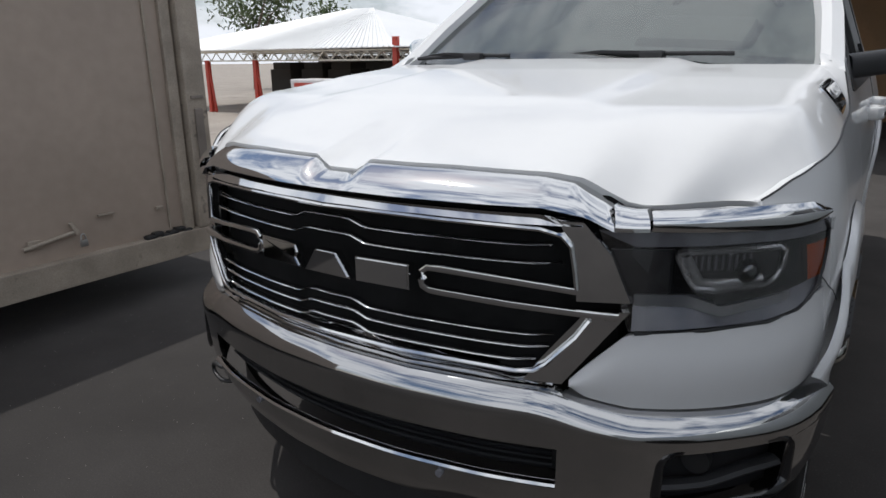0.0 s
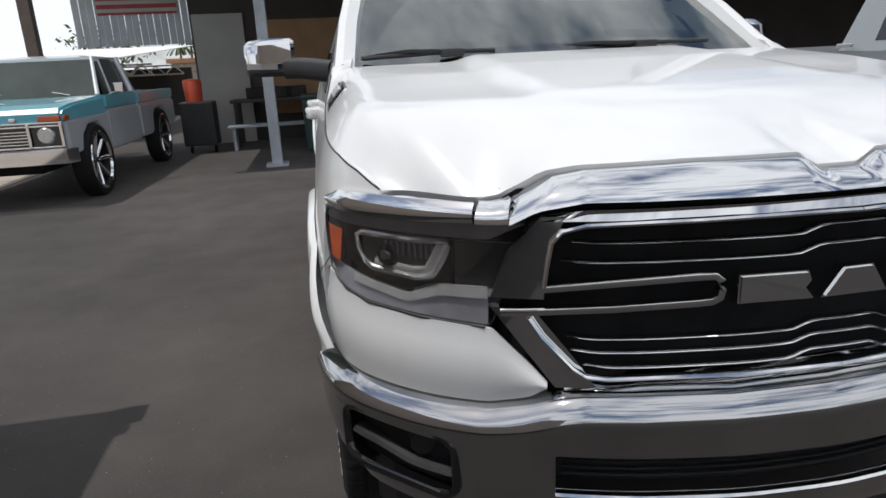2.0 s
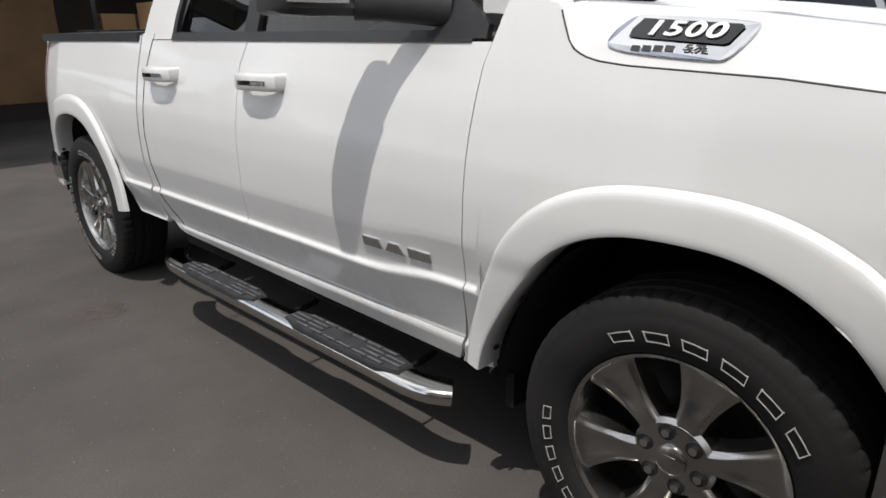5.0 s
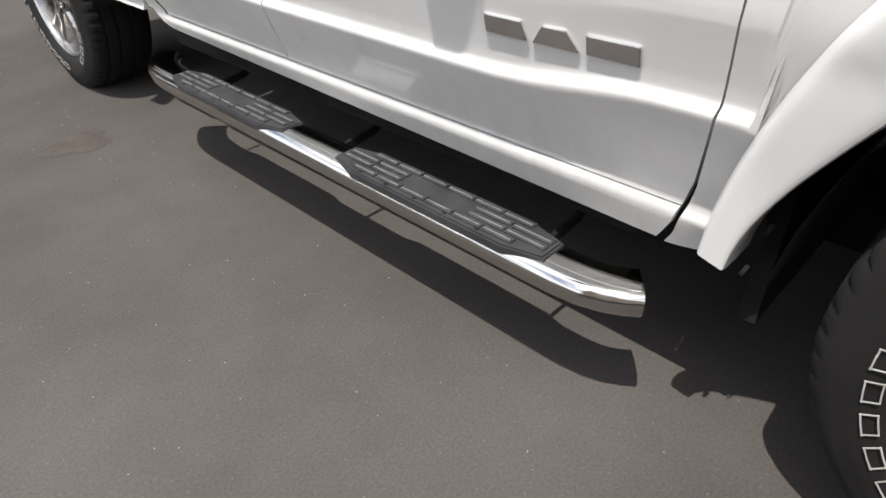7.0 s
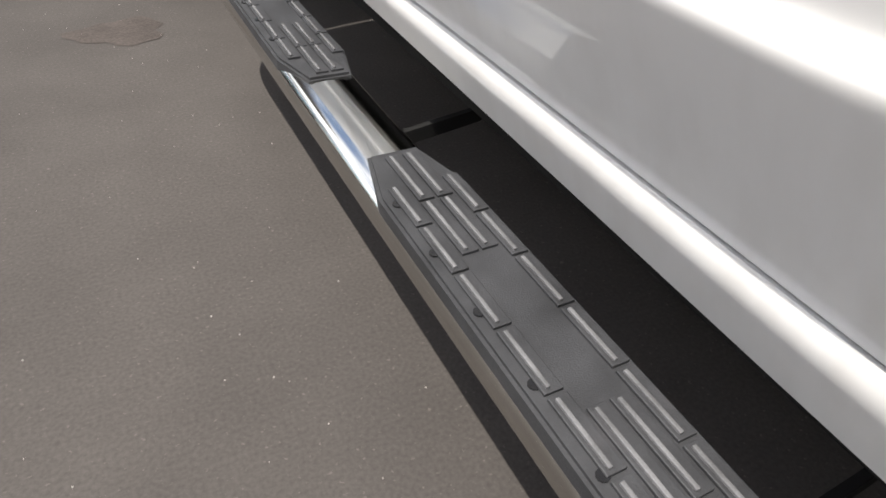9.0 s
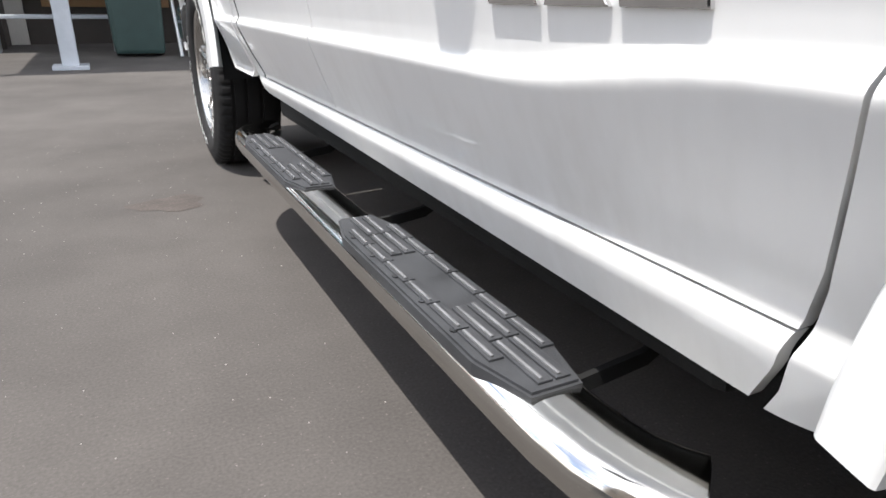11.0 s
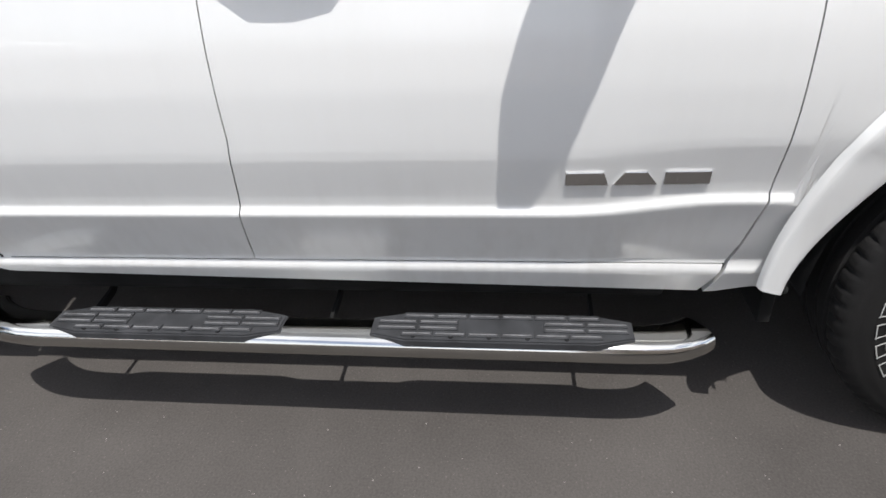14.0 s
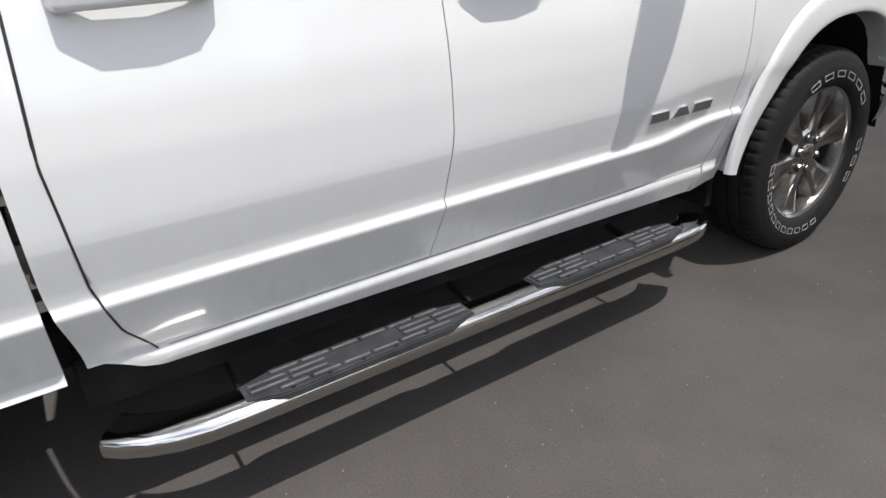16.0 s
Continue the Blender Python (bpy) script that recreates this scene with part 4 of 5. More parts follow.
# wheels
def make_wheel():
    bm = bmesh.new()
    lathe(bm, [(0.13, 0.25), (0.0, 0.242), (-0.06, 0.24), (-0.115, 0.252), (-0.122, 0.262), (-0.116, 0.266), (-0.1, 0.258), (0.13, 0.262)], 64)
    w = part("wheel", bm, ALLOY, None, "gunmetal six spoke alloy wheel with white lettered tyre", smooth=True)
    bm = bmesh.new()
    lathe(bm, [(0.05, 0.245), (0.05, 0.0)], 40)
    part("wheel_barrel", bm, RIMDARK, w)
    bm = bmesh.new()
    prof = [(0.1, 0.262), (-0.112, 0.262), (-0.125, 0.268), (-0.137, 0.285), (-0.142, 0.32), (-0.143, 0.345), (-0.139, 0.352), (-0.137, 0.365), (-0.13, 0.383), (-0.118, 0.396), (-0.108, 0.401), (-0.082, 0.403), (-0.08, 0.395), (-0.068, 0.395), (-0.066, 0.404), (-0.03, 0.405), (-0.028, 0.396), (-0.016, 0.396), (-0.014, 0.405), (0.03, 0.405), (0.032, 0.396), (0.044, 0.396), (0.046, 0.404), (0.1, 0.4), (0.125, 0.385), (0.137, 0.34), (0.12, 0.27), (0.1, 0.262)]
    shoulder = {9, 10, 11}
    lathe(bm, prof, 300, wobble=lambda k, i: (-0.006 if i in shoulder and k % 5 == 0 else 0.0))
    part("tyre", bm, RUBBER, w, "black all-terrain tyre", smooth=True)
    for k in range(6):
        bm = bmesh.new()
        a0 = math.pi / 2 + k * math.pi / 3 + 0.26

        def spoke(u, v, a0=a0):
            r = 0.055 + 0.197 * u
            half = lerp_table(((0, 0.042), (0.2, 0.038), (0.4, 0.043), (0.6, 0.056), (0.8, 0.073), (0.92, 0.088), (1, 0.112)), u)
            t = 2 * v - 1
            q = half * t
            dip = 0.016 * (1 - t * t) * smooth(0.2, 0.6, u) * smooth(1.04, 0.9, u)
            edge = 0.012 * smooth(0.5, 0.82, abs(t)) + 0.055 * smooth(0.82, 1.0, abs(t))
            h = lerp_table(((0, -0.094), (0.3, -0.098), (0.7, -0.108), (1, -0.113)), u) + dip + edge
            c, d = math.cos(a0), math.sin(a0)
            return (h, r * c - q * d, r * d + q * c)

        sheet(bm, spoke, 18, 24)
        part("spoke", bm, ALLOY, w, smooth=True)
    bm = bmesh.new()
    lathe(bm, [(-0.02, 0.1), (-0.085, 0.098), (-0.0965, 0.088), (-0.0995, 0.06), (-0.0995, 0.0)], 48)
    part("hub", bm, ALLOY, w, smooth=True)
    bm = bmesh.new()
    lathe(bm, [(-0.09, 0.038), (-0.108, 0.036), (-0.112, 0.03), (-0.112, 0.0)], 28)
    box(bm, (-0.113, 0, 0.002), (0.004, 0.026, 0.024), 0.002)
    part("centre_cap", bm, ALLOY, w, smooth=True)
    for k in range(6):
        a = math.pi / 2 + k * math.pi / 3 - 0.26
        bm = bmesh.new()
        y, z = 0.068 * math.cos(a), 0.068 * math.sin(a)
        rod(bm, (-0.09, y, z), (-0.1015, y, z), 0.02, n=18)
        part("lug_pocket", bm, RIMDARK, w)
        bm = bmesh.new()
        rod(bm, (-0.09, y, z), (-0.11, y, z), 0.0125, 0.0105, 6)
        part("lug_nut", bm, STEEL, w)
    # raised outline marks on the sidewall, in three groups
    for a0, count, pitch, wide in ((2.6, 6, 0.27, 0.175), (3.72, 3, 0.22, 0.14), (0.1, 11, 0.185, 0.12)):
        for k in range(count):
            a = a0 - k * pitch
            bm = bmesh.new()
            slant = 0.02
            for dr, sh in ((0.3, 0.0), (0.3215, -slant)):
                pts = [(-0.1438 - 0.05 * (dr - 0.3), r * math.cos(b + sh), r * math.sin(b + sh)) for r, b in ((dr, a), (dr + 0.0022, a), (dr + 0.0022, a - wide / 2), (dr + 0.0022, a - wide), (dr, a - wide), (dr, a - wide / 2))]
                prism(bm, pts, (-0.0012, 0, 0))
            for b in (a, a - wide + 0.007):
                pts = [(-0.1442, r * math.cos(c), r * math.sin(c)) for r, c in ((0.3, b), (0.3245, b - slant), (0.3245, b - slant - 0.007), (0.3, b - 0.007))]
                prism(bm, pts, (-0.0012, 0, 0))
            part("sidewall_mark", bm, LETTERS, w, "white outlined block on the sidewall")
    return w


wheel = make_wheel()
wheel.location = (-0.868, 0, 0.416)
wheel.scale = (1.0, 1.03, 1.03)
wheel.parent = truck
for x, y, turn in ((-0.868, 3.569, 0), (0.868, 0, 180), (0.868, 3.569, 180)):
    copy_thing(wheel, pose(x, y, 0.416, 20 if turn == 0 else 0, 0, turn))

# side steps
for s in (-1, 1):
    bm = bmesh.new()
    pts = [(0.962, 0.706, 0.308), (0.978, 0.726, 0.309), (0.994, 0.754, 0.31), (1.006, 0.79, 0.311), (1.012, 0.84, 0.312), (1.013, 0.9, 0.312), (1.013, 1.3, 0.313), (1.013, 1.8, 0.315), (1.013, 2.38, 0.318), (1.01, 2.45, 0.318), (1.0, 2.51, 0.318), (0.98, 2.56, 0.317), (0.955, 2.602, 0.316), (0.928, 2.632, 0.315)]
    prof = [(a, b * (1.0 if b > 0 else 1.15)) for a, b in oval(0.055, 0.031, 28, 0.72)]
    sweep(bm, [(s * x, y, z) for x, y, z in pts], prof)
    step = part("side_step", bm, STEEL, truck, "polished steel side step with two black rubber pads", smooth=True)
    for (xa, ya, za), (xb, yb, zb) in ((pts[0], pts[1]), (pts[-1], pts[-2])):
        d = (Vector((s * xa, ya, za)) - Vector((s * xb, yb, zb))).normalized()
        bm = bmesh.new()
        e = Vector((s * xa, ya, za)) + d * 0.002
        sweep(bm, [e - d * 0.01, e], oval(0.048, 0.026, 20, 0.72))
        part("end_cap", bm, STEEL, step)
    for y0, y1 in ((0.868, 1.508), (1.738, 2.372)):
        bm = bmesh.new()
        ch = 0.09
        xo, xi = 1.066, 0.954
        base = [(xi, y0 + ch), (xi + 0.022, y0), (xo - 0.022, y0), (xo, y0 + ch), (xo, y1 - ch), (xo - 0.022, y1), (xi + 0.022, y1), (xi, y1 - ch)]
        z0 = 0.343
        inset = (0.075, 0.012, 0.012, 0.075)
        prism(bm, [(s * x, y, z0 - 0.014) for x, y in base], (0, 0, 0.021), 0.004)
        pad = part("step_pad", bm, PAD, step, "black ribbed rubber pad", smooth=False)
        L = y1 - y0
        for r in range(4):
            xr = xi + 0.016 + r * 0.0238
            cuts = 6
            for k in range(cuts):
                span = L - 2 * inset[r]
                ya = y0 + inset[r] + k * span / cuts
                yb = ya + span / cuts - 0.004
                if abs((ya + yb) / 2 - (y0 + y1) / 2) < 0.06 and r in (1, 2):
                    continue
                bm = bmesh.new()
                box(bm, (s * xr, (ya + yb) / 2, z0 + 0.0085), (0.02, yb - ya, 0.004), 0.0012)
                part("pad_rib", bm, PAD, step)
                # thin raised ridge, coloured pale as a painted glint
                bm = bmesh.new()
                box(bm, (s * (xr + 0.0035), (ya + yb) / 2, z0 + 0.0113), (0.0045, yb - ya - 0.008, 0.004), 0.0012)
                part("glint_ridge", bm, PADRIB, step)
        for k in range(5):
            bm = bmesh.new()
            yy = y0 + 0.16 + k * (L - 0.27) / 4
            rod(bm, (s * 1.052, yy, z0 + 0.004), (s * 1.052, yy, z0 + 0.009), 0.006, n=10)
            part("pad_rivet", bm, GLOSSBLACK, step)
    for y in (0.95, 1.65, 2.35):
        bm = bmesh.new()
        sweep(bm, [(s * 0.55, y, 0.44), (s * 0.8, y, 0.29), (s * 0.97, y, 0.268)], [(-0.005, -0.012), (-0.005, 0.012), (0.005, 0.012), (0.005, -0.012)])
        part("step_bracket", bm, DARK, step)
# ---- ground ----
ASPHALT = mat("sealed_asphalt", (0.069, 0.063, 0.059), 0.9, spec=0.15, spread=0.2, scale=0.5, fine=0.35, bump=0.3, bump_scale=150, spots=((0.11, 0.1, 0.092), 110.0, 0.64))


def shade_and_stains(m):
    """Shade painted into the colour towards the front of the yard, fading unevenly, and a few faint grey stains."""
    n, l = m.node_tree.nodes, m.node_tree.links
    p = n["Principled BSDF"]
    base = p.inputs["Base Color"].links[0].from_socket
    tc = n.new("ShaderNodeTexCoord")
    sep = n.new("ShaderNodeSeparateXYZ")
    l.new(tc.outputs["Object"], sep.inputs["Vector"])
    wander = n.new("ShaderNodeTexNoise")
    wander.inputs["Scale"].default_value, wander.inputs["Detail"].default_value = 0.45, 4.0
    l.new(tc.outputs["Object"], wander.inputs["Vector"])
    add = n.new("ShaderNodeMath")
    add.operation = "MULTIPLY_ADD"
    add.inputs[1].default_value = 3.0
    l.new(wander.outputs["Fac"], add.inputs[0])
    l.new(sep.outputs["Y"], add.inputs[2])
    # painted shade: scales the asphalt colour down towards low y
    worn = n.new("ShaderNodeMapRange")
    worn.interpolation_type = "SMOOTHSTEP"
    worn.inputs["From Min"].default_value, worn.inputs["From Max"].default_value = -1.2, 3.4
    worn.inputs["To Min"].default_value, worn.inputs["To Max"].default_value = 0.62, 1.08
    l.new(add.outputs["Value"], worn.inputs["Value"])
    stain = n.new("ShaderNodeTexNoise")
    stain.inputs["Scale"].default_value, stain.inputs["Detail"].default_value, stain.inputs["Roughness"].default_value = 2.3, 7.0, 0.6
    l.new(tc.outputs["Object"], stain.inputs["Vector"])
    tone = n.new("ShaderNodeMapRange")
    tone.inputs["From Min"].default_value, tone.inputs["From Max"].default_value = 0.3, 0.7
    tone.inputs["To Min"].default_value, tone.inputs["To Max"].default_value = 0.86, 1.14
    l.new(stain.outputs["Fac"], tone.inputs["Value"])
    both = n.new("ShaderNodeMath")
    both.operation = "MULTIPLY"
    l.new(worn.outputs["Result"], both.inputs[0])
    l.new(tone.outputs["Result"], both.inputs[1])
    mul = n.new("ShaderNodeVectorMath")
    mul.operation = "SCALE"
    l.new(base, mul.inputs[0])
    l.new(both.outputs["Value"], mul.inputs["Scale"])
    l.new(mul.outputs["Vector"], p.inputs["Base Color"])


shade_and_stains(ASPHALT)
CONCRETE = mat("worn_concrete", (0.36, 0.31, 0.26), 0.85, spread=0.14, scale=0.7, fine=0.3, bump=0.3, bump_scale=60, spots=((0.22, 0.19, 0.16), 2.2, 0.62))
DIRT = mat("dry_ground", (0.3, 0.25, 0.2), 0.9, spread=0.2, scale=0.2, fine=0.3, bump=0.3)


def drop_z(x):
    return -0.4 * smooth(-5.6, -12.0, x)


bm = bmesh.new()
xs = [-400, -60, -30, -20, -16, -12, -9, -7, -5.6]
for a, b in zip(xs[:-1], xs[1:]):
    vs = [bm.verts.new((x, y, drop_z(x))) for x, y in ((a, -400), (b, -400), (b, 400), (a, 400))]
    bm.faces.new(vs)
bmesh.ops.remove_doubles(bm, verts=bm.verts, dist=0.001)
part("ground_concrete", bm, CONCRETE, None, "worn tan concrete yard beside the asphalt", kind="structure", category="ground")
bm = bmesh.new()
bm.faces.new([bm.verts.new(p) for p in ((-5.6, -400, 0), (400, -400, 0), (400, 400, 0), (-5.6, 400, 0))])
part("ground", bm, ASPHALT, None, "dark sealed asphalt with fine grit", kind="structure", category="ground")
bm = boxes(((-5.62, 6, 0.004), (0.12, 40, 0.012), 0.003))
part("ground_joint", bm, mat("joint_filler", (0.12, 0.1, 0.085), 0.9, spread=0.3, scale=5), None, "dark joint between concrete and asphalt", kind="structure", category="ground")
bm = bmesh.new()
rng = random.Random(4)
for _ in range(900):
    x, y = rng.uniform(-3.2, -1.0), rng.uniform(-2.5, 4.5)
    r = rng.uniform(0.0006, 0.0019)
    bmesh.ops.create_icosphere(bm, subdivisions=1, radius=r, matrix=Matrix.Translation((x, y, r * 0.4)))
part("grit", bm, mat("pale_grit", (0.3, 0.28, 0.26), 0.8, spread=0.3, scale=30), None, "pale grit scattered over the asphalt", kind="stuff", category="grit")
for x, y, a, b in ((-1.25, 2.94, 0.13, 0.1),):
    bm = bmesh.new()
    pts = []
    for k in range(22):
        t = 2 * math.pi * k / 22
        w = 1 + 0.18 * math.sin(3 * t + x) + 0.1 * math.sin(7 * t)
        pts.append(bm.verts.new((x + a * w * math.cos(t), y + b * w * math.sin(t), 0.0015)))
    bm.faces.new(pts)
    part("ground_stain", bm, mat("rusty_stain", (0.07, 0.06, 0.055), 0.9, spread=0.2, scale=14, fine=0.5, spec=0.15), None, "faint brown stain on the asphalt", kind="structure", category="stain")

# ---- beige box trailer beside the truck ----
BEIGE = mat("faded_beige_paint", (0.36, 0.29, 0.235), 0.55, spread=0.06, scale=1.6, fine=0.12, bump=0.06, bump_scale=14)
BEIGEDIRT = mat("grimy_beige_paint", (0.33, 0.28, 0.225), 0.6, spread=0.2, scale=6, fine=0.3, bump=0.2, spots=((0.09, 0.075, 0.06), 7.0, 0.66))
GALV = mat("galvanised_steel", (0.45, 0.45, 0.44), 0.35, 0.9, spread=0.2, scale=12)
trailer = thing("box_trailer", "faded beige box trailer with latched side door", "trailer", at=(0, 0.13, 0))
TX = -2.7
bm = boxes(((TX - 1.05, -2.36, 1.2), (2.1, 5.68, 1.72), 0.012))
part("trailer_body", bm, BEIGE, trailer)
bm = boxes(((TX + 0.02, -2.36, 0.32), (0.09, 5.74, 0.16), 0.008), ((TX - 2.1, -2.38, 0.32), (0.09, 5.72, 0.16), 0.008))
part("trailer_rail", bm, BEIGEDIRT, trailer, "grimy beige bottom rail")
bm = boxes(((TX + 0.02, 0.42, 1.25), (0.1, 0.15, 1.7), 0.012), ((TX + 0.005, 0.29, 1.25), (0.05, 0.07, 1.7), 0.006))
part("trailer_corner_post", bm, BEIGEDIRT, trailer)
bm = boxes(((TX + 0.075, 0.42, 1.0), (0.02, 0.06, 0.36), 0.008), ((TX + 0.074, 0.42, 1.25), (0.016, 0.09, 0.02), 0.004))
part("corner_plate", bm, mat("grey_weathered_strip", (0.2, 0.17, 0.145), 0.6, spread=0.2), trailer)
bm = boxes(((TX + 0.012, -0.245, 0.605), (0.02, 0.1, 0.012), 0.003), ((TX + 0.012, 0.1, 0.58), (0.016, 0.05, 0.02), 0.004), ((TX + 0.01, 0.16, 1.2), (0.012, 0.012, 1.6), 0.002))
part("trailer_hinge", bm, BEIGEDIRT, trailer)
bm = bmesh.new()
rod(bm, (TX + 0.02, -0.72, 0.5), (TX + 0.02, -0.42, 0.545), 0.012)
rod(bm, (TX + 0.02, -0.46, 0.6), (TX + 0.03, -0.43, 0.53), 0.012)
box(bm, (TX + 0.012, -0.66, 0.515), (0.02, 0.07, 0.05), 0.006)
part("latch_bar", bm, BEIGEDIRT, trailer)
bm = bmesh.new()
box(bm, (TX + 0.05, -0.415, 0.475), (0.022, 0.042, 0.04), 0.008)
arc = [(TX + 0.05, -0.415 + 0.014 * math.cos(a), 0.5 + 0.03 * math.sin(a)) for a in np.linspace(0, math.pi, 9)]
sweep(bm, [(TX + 0.05, -0.401, 0.49)] + arc + [(TX + 0.05, -0.429, 0.49)], oval(0.004, 0.004, 8), up=(1, 0, 0))
padlock = part("padlock", bm, GALV, None, "silver padlock hanging on the trailer latch", smooth=True, category="padlock")
padlock.location = trailer.location
bm = bmesh.new()
for y in np.linspace(0.0, 0.26, 6):
    box(bm, (TX + 0.03, y, 0.408 + 0.012 * math.sin(40 * y)), (0.05, 0.07, 0.03), 0.012)
part("torn_seal", bm, BLACK, trailer, "torn black rubber seal")
for y in (-1.6, -3.2):
    for x in (TX - 0.25, TX - 1.85):
        bm = bmesh.new()
        lathe(bm, [(-0.1, 0.0), (-0.1, 0.2), (-0.1, 0.31), (-0.08, 0.335), (0.08, 0.335), (0.1, 0.31), (0.1, 0.0)], 32, centre=(x, y, 0.335))
        part("trailer_wheel", bm, RUBBER, trailer, smooth=True)
bm = boxes(((TX - 1.05, -2.4, 0.3), (1.7, 5.0, 0.1), 0.01))
part("trailer_chassis", bm, DARK, trailer)

# ---- blue and silver pickup of the seventies ----
DARKGLASS = mat("dark_green_glass", (0.05, 0.06, 0.055), 0.06, spread=0.2, scale=2, spec=0.35)
BLUE = mat("sky_blue_paint", (0.17, 0.5, 0.6), 0.3, spread=0.04, scale=2, coat=1.0)
SILVER = mat("silver_grey_paint", (0.6, 0.62, 0.63), 0.35, 0.2, spread=0.05, scale=2, coat=0.8)
old = thing("vintage_pickup", "sky blue and silver vintage pickup on tall chrome wheels", "pickup truck", at=(-4.78, 6.05, 0.12))
old.rotation_euler = (0, 0, radians(-2.0))


def old_part(name, bm, m, label="", sm=False):
    return part(name, bm, m, old, label, smooth=sm)


def oprofile(bm, pts, half, inset=0.0):
    """A side outline of (y, z) thickened across the width."""
    return prism(bm, [(-half, y, z) for y, z in pts], (2 * half, 0, 0), inset)


bm = bmesh.new()
oprofile(bm, [(0.03, 0.86), (0.0, 0.98), (0.05, 1.03), (0.4, 1.07), (1.45, 1.12), (1.45, 0.86)], 0.94, 0.03)
old_part("hood", bm, BLUE, "sky blue hood")
bm = bmesh.new()
oprofile(bm, [(0.1, 0.5), (0.06, 0.88), (1.45, 0.9), (1.45, 0.42), (1.28, 0.42), (1.2, 0.68), (1.02, 0.8), (0.72, 0.8), (0.5, 0.68), (0.42, 0.5)], 0.955, 0.02)
old_part("front_clip", bm, SILVER, "silver lower fenders")
bm = bmesh.new()
oprofile(bm, [(1.45, 0.4), (1.45, 0.93), (2.85, 0.93), (2.85, 0.4)], 0.955, 0.03)
old_part("cab_lower", bm, SILVER)
bm = bmesh.new()
oprofile(bm, [(1.45, 0.935), (1.45, 1.12), (2.85, 1.12), (2.85, 0.935)], 0.952, 0.03)
old_part("cab_belt", bm, BLUE)
bm = bmesh.new()
oprofile(bm, [(2.9, 0.42), (2.9, 0.93), (5.0, 0.93), (5.0, 0.5), (4.4, 0.5), (4.3, 0.72), (4.1, 0.82), (3.8, 0.82), (3.6, 0.72), (3.5, 0.42)], 0.955, 0.03)
old_part("bed", bm, SILVER)
bm = bmesh.new()
oprofile(bm, [(2.9, 0.935), (2.9, 1.1), (5.0, 1.1), (5.0, 0.935)], 0.952, 0.02)
old_part("bed_top", bm, BLUE)
bm = bmesh.new()
sheet(bm, lambda u, v: ((2 * u - 1) * (0.78 - 0.03 * math.sin(3.14 * v)), 1.78 + 1.0 * v, 1.62 + 0.05 * math.sin(3.14 * v) * (1 - abs(2 * u - 1) ** 3)), 10, 8, (0, 0, -0.06))
old_part("roof", bm, SILVER, "silver roof", True)
for s in (-1, 1):
    for a, b, w in (((s * 0.88, 1.42, 1.12), (s * 0.76, 1.8, 1.62), 0.03), ((s * 0.9, 2.75, 1.12), (s * 0.76, 2.72, 1.62), 0.06), ((s * 0.89, 1.9, 1.12), (s * 0.77, 1.98, 1.6), 0.02)):
        old_part("pillar", rod(bmesh.new(), a, b, w, w * 0.8, 8), SILVER, "", True)
bm = bmesh.new()
sheet(bm, lambda u, v: ((2 * u - 1) * (0.86 - 0.11 * v), 1.43 + 0.36 * v, 1.12 + 0.48 * v), 8, 4)
for s in (-1, 1):
    sheet(bm, lambda u, v, s=s: (s * (0.885 - 0.13 * v), 1.62 + 1.1 * u + 0.2 * v * (1 - u), 1.13 + 0.46 * v), 6, 4)
sheet(bm, lambda u, v: ((2 * u - 1) * (0.86 - 0.11 * v), 2.8 - 0.05 * v, 1.12 + 0.48 * v), 6, 4)
old_part("cab_glass", bm, DARKGLASS, "dark green cab glass", True)
for s in (-1, 1):
    old_part("wiper", rod(bmesh.new(), (s * 0.55, 1.4, 1.135), (s * 0.2, 1.52, 1.2), 0.008, n=6), CHROME)
    bm = boxes(((s * 1.06, 1.75, 1.2), (0.14, 0.06, 0.14), 0.02))
    rod(bm, (s * 0.93, 1.72, 1.12), (s * 1.04, 1.75, 1.16), 0.012, n=8)
    old_part("side_mirror", bm, CHROME)
bm = bmesh.new()
box(bm, (0, 0.05, 0.735), (1.78, 0.05, 0.27), 0.01)
old_part("grille_panel", bm, GLOSSBLACK)
for z in (0.875, 0.84, 0.605):
    old_part("grille_rail", boxes(((0, 0.015, z), (1.86, 0.03, 0.02), 0.004)), CHROME)
for x in (-0.91, -0.56, 0.0, 0.56, 0.91):
    old_part("grille_divider", boxes(((x, 0.012, 0.735), (0.035, 0.03, 0.27), 0.006)), CHROME)
for z in (0.645, 0.68, 0.715, 0.75, 0.785):
    for c in (-0.28, 0.28):
        old_part("grille_bar", boxes(((c, 0.02, z), (0.52, 0.02, 0.012), 0.002)), CHROME)
for s in (-1, 1):
    bm = bmesh.new()
    lathe(bm, [(0.0, 0.0), (0.0, 0.08), (0.02, 0.1), (0.05, 0.105)], 24)
    bmesh.ops.rotate(bm, verts=bm.verts, cent=(0, 0, 0), matrix=Euler((0, 0, radians(90))).to_matrix())
    bmesh.ops.translate(bm, verts=bm.verts, vec=(s * 0.735, -0.01, 0.735))
    old_part("headlamp", bm, LAMPSILVER, "round sealed headlamp", True)
    bm = boxes(((s * 0.8, 0.01, 0.92), (0.24, 0.03, 0.06), 0.008), ((s * 0.95, 0.1, 0.92), (0.02, 0.14, 0.05), 0.006))
    old_part("turn_lamp", bm, AMBER, "amber turn lamp")
for k in range(4):
    old_part("hood_lettering_bar", boxes(((-0.42 + 0.28 * k, 0.0, 0.92), (0.07, 0.02, 0.04), 0.006)), CHROME)
bm = bmesh.new()
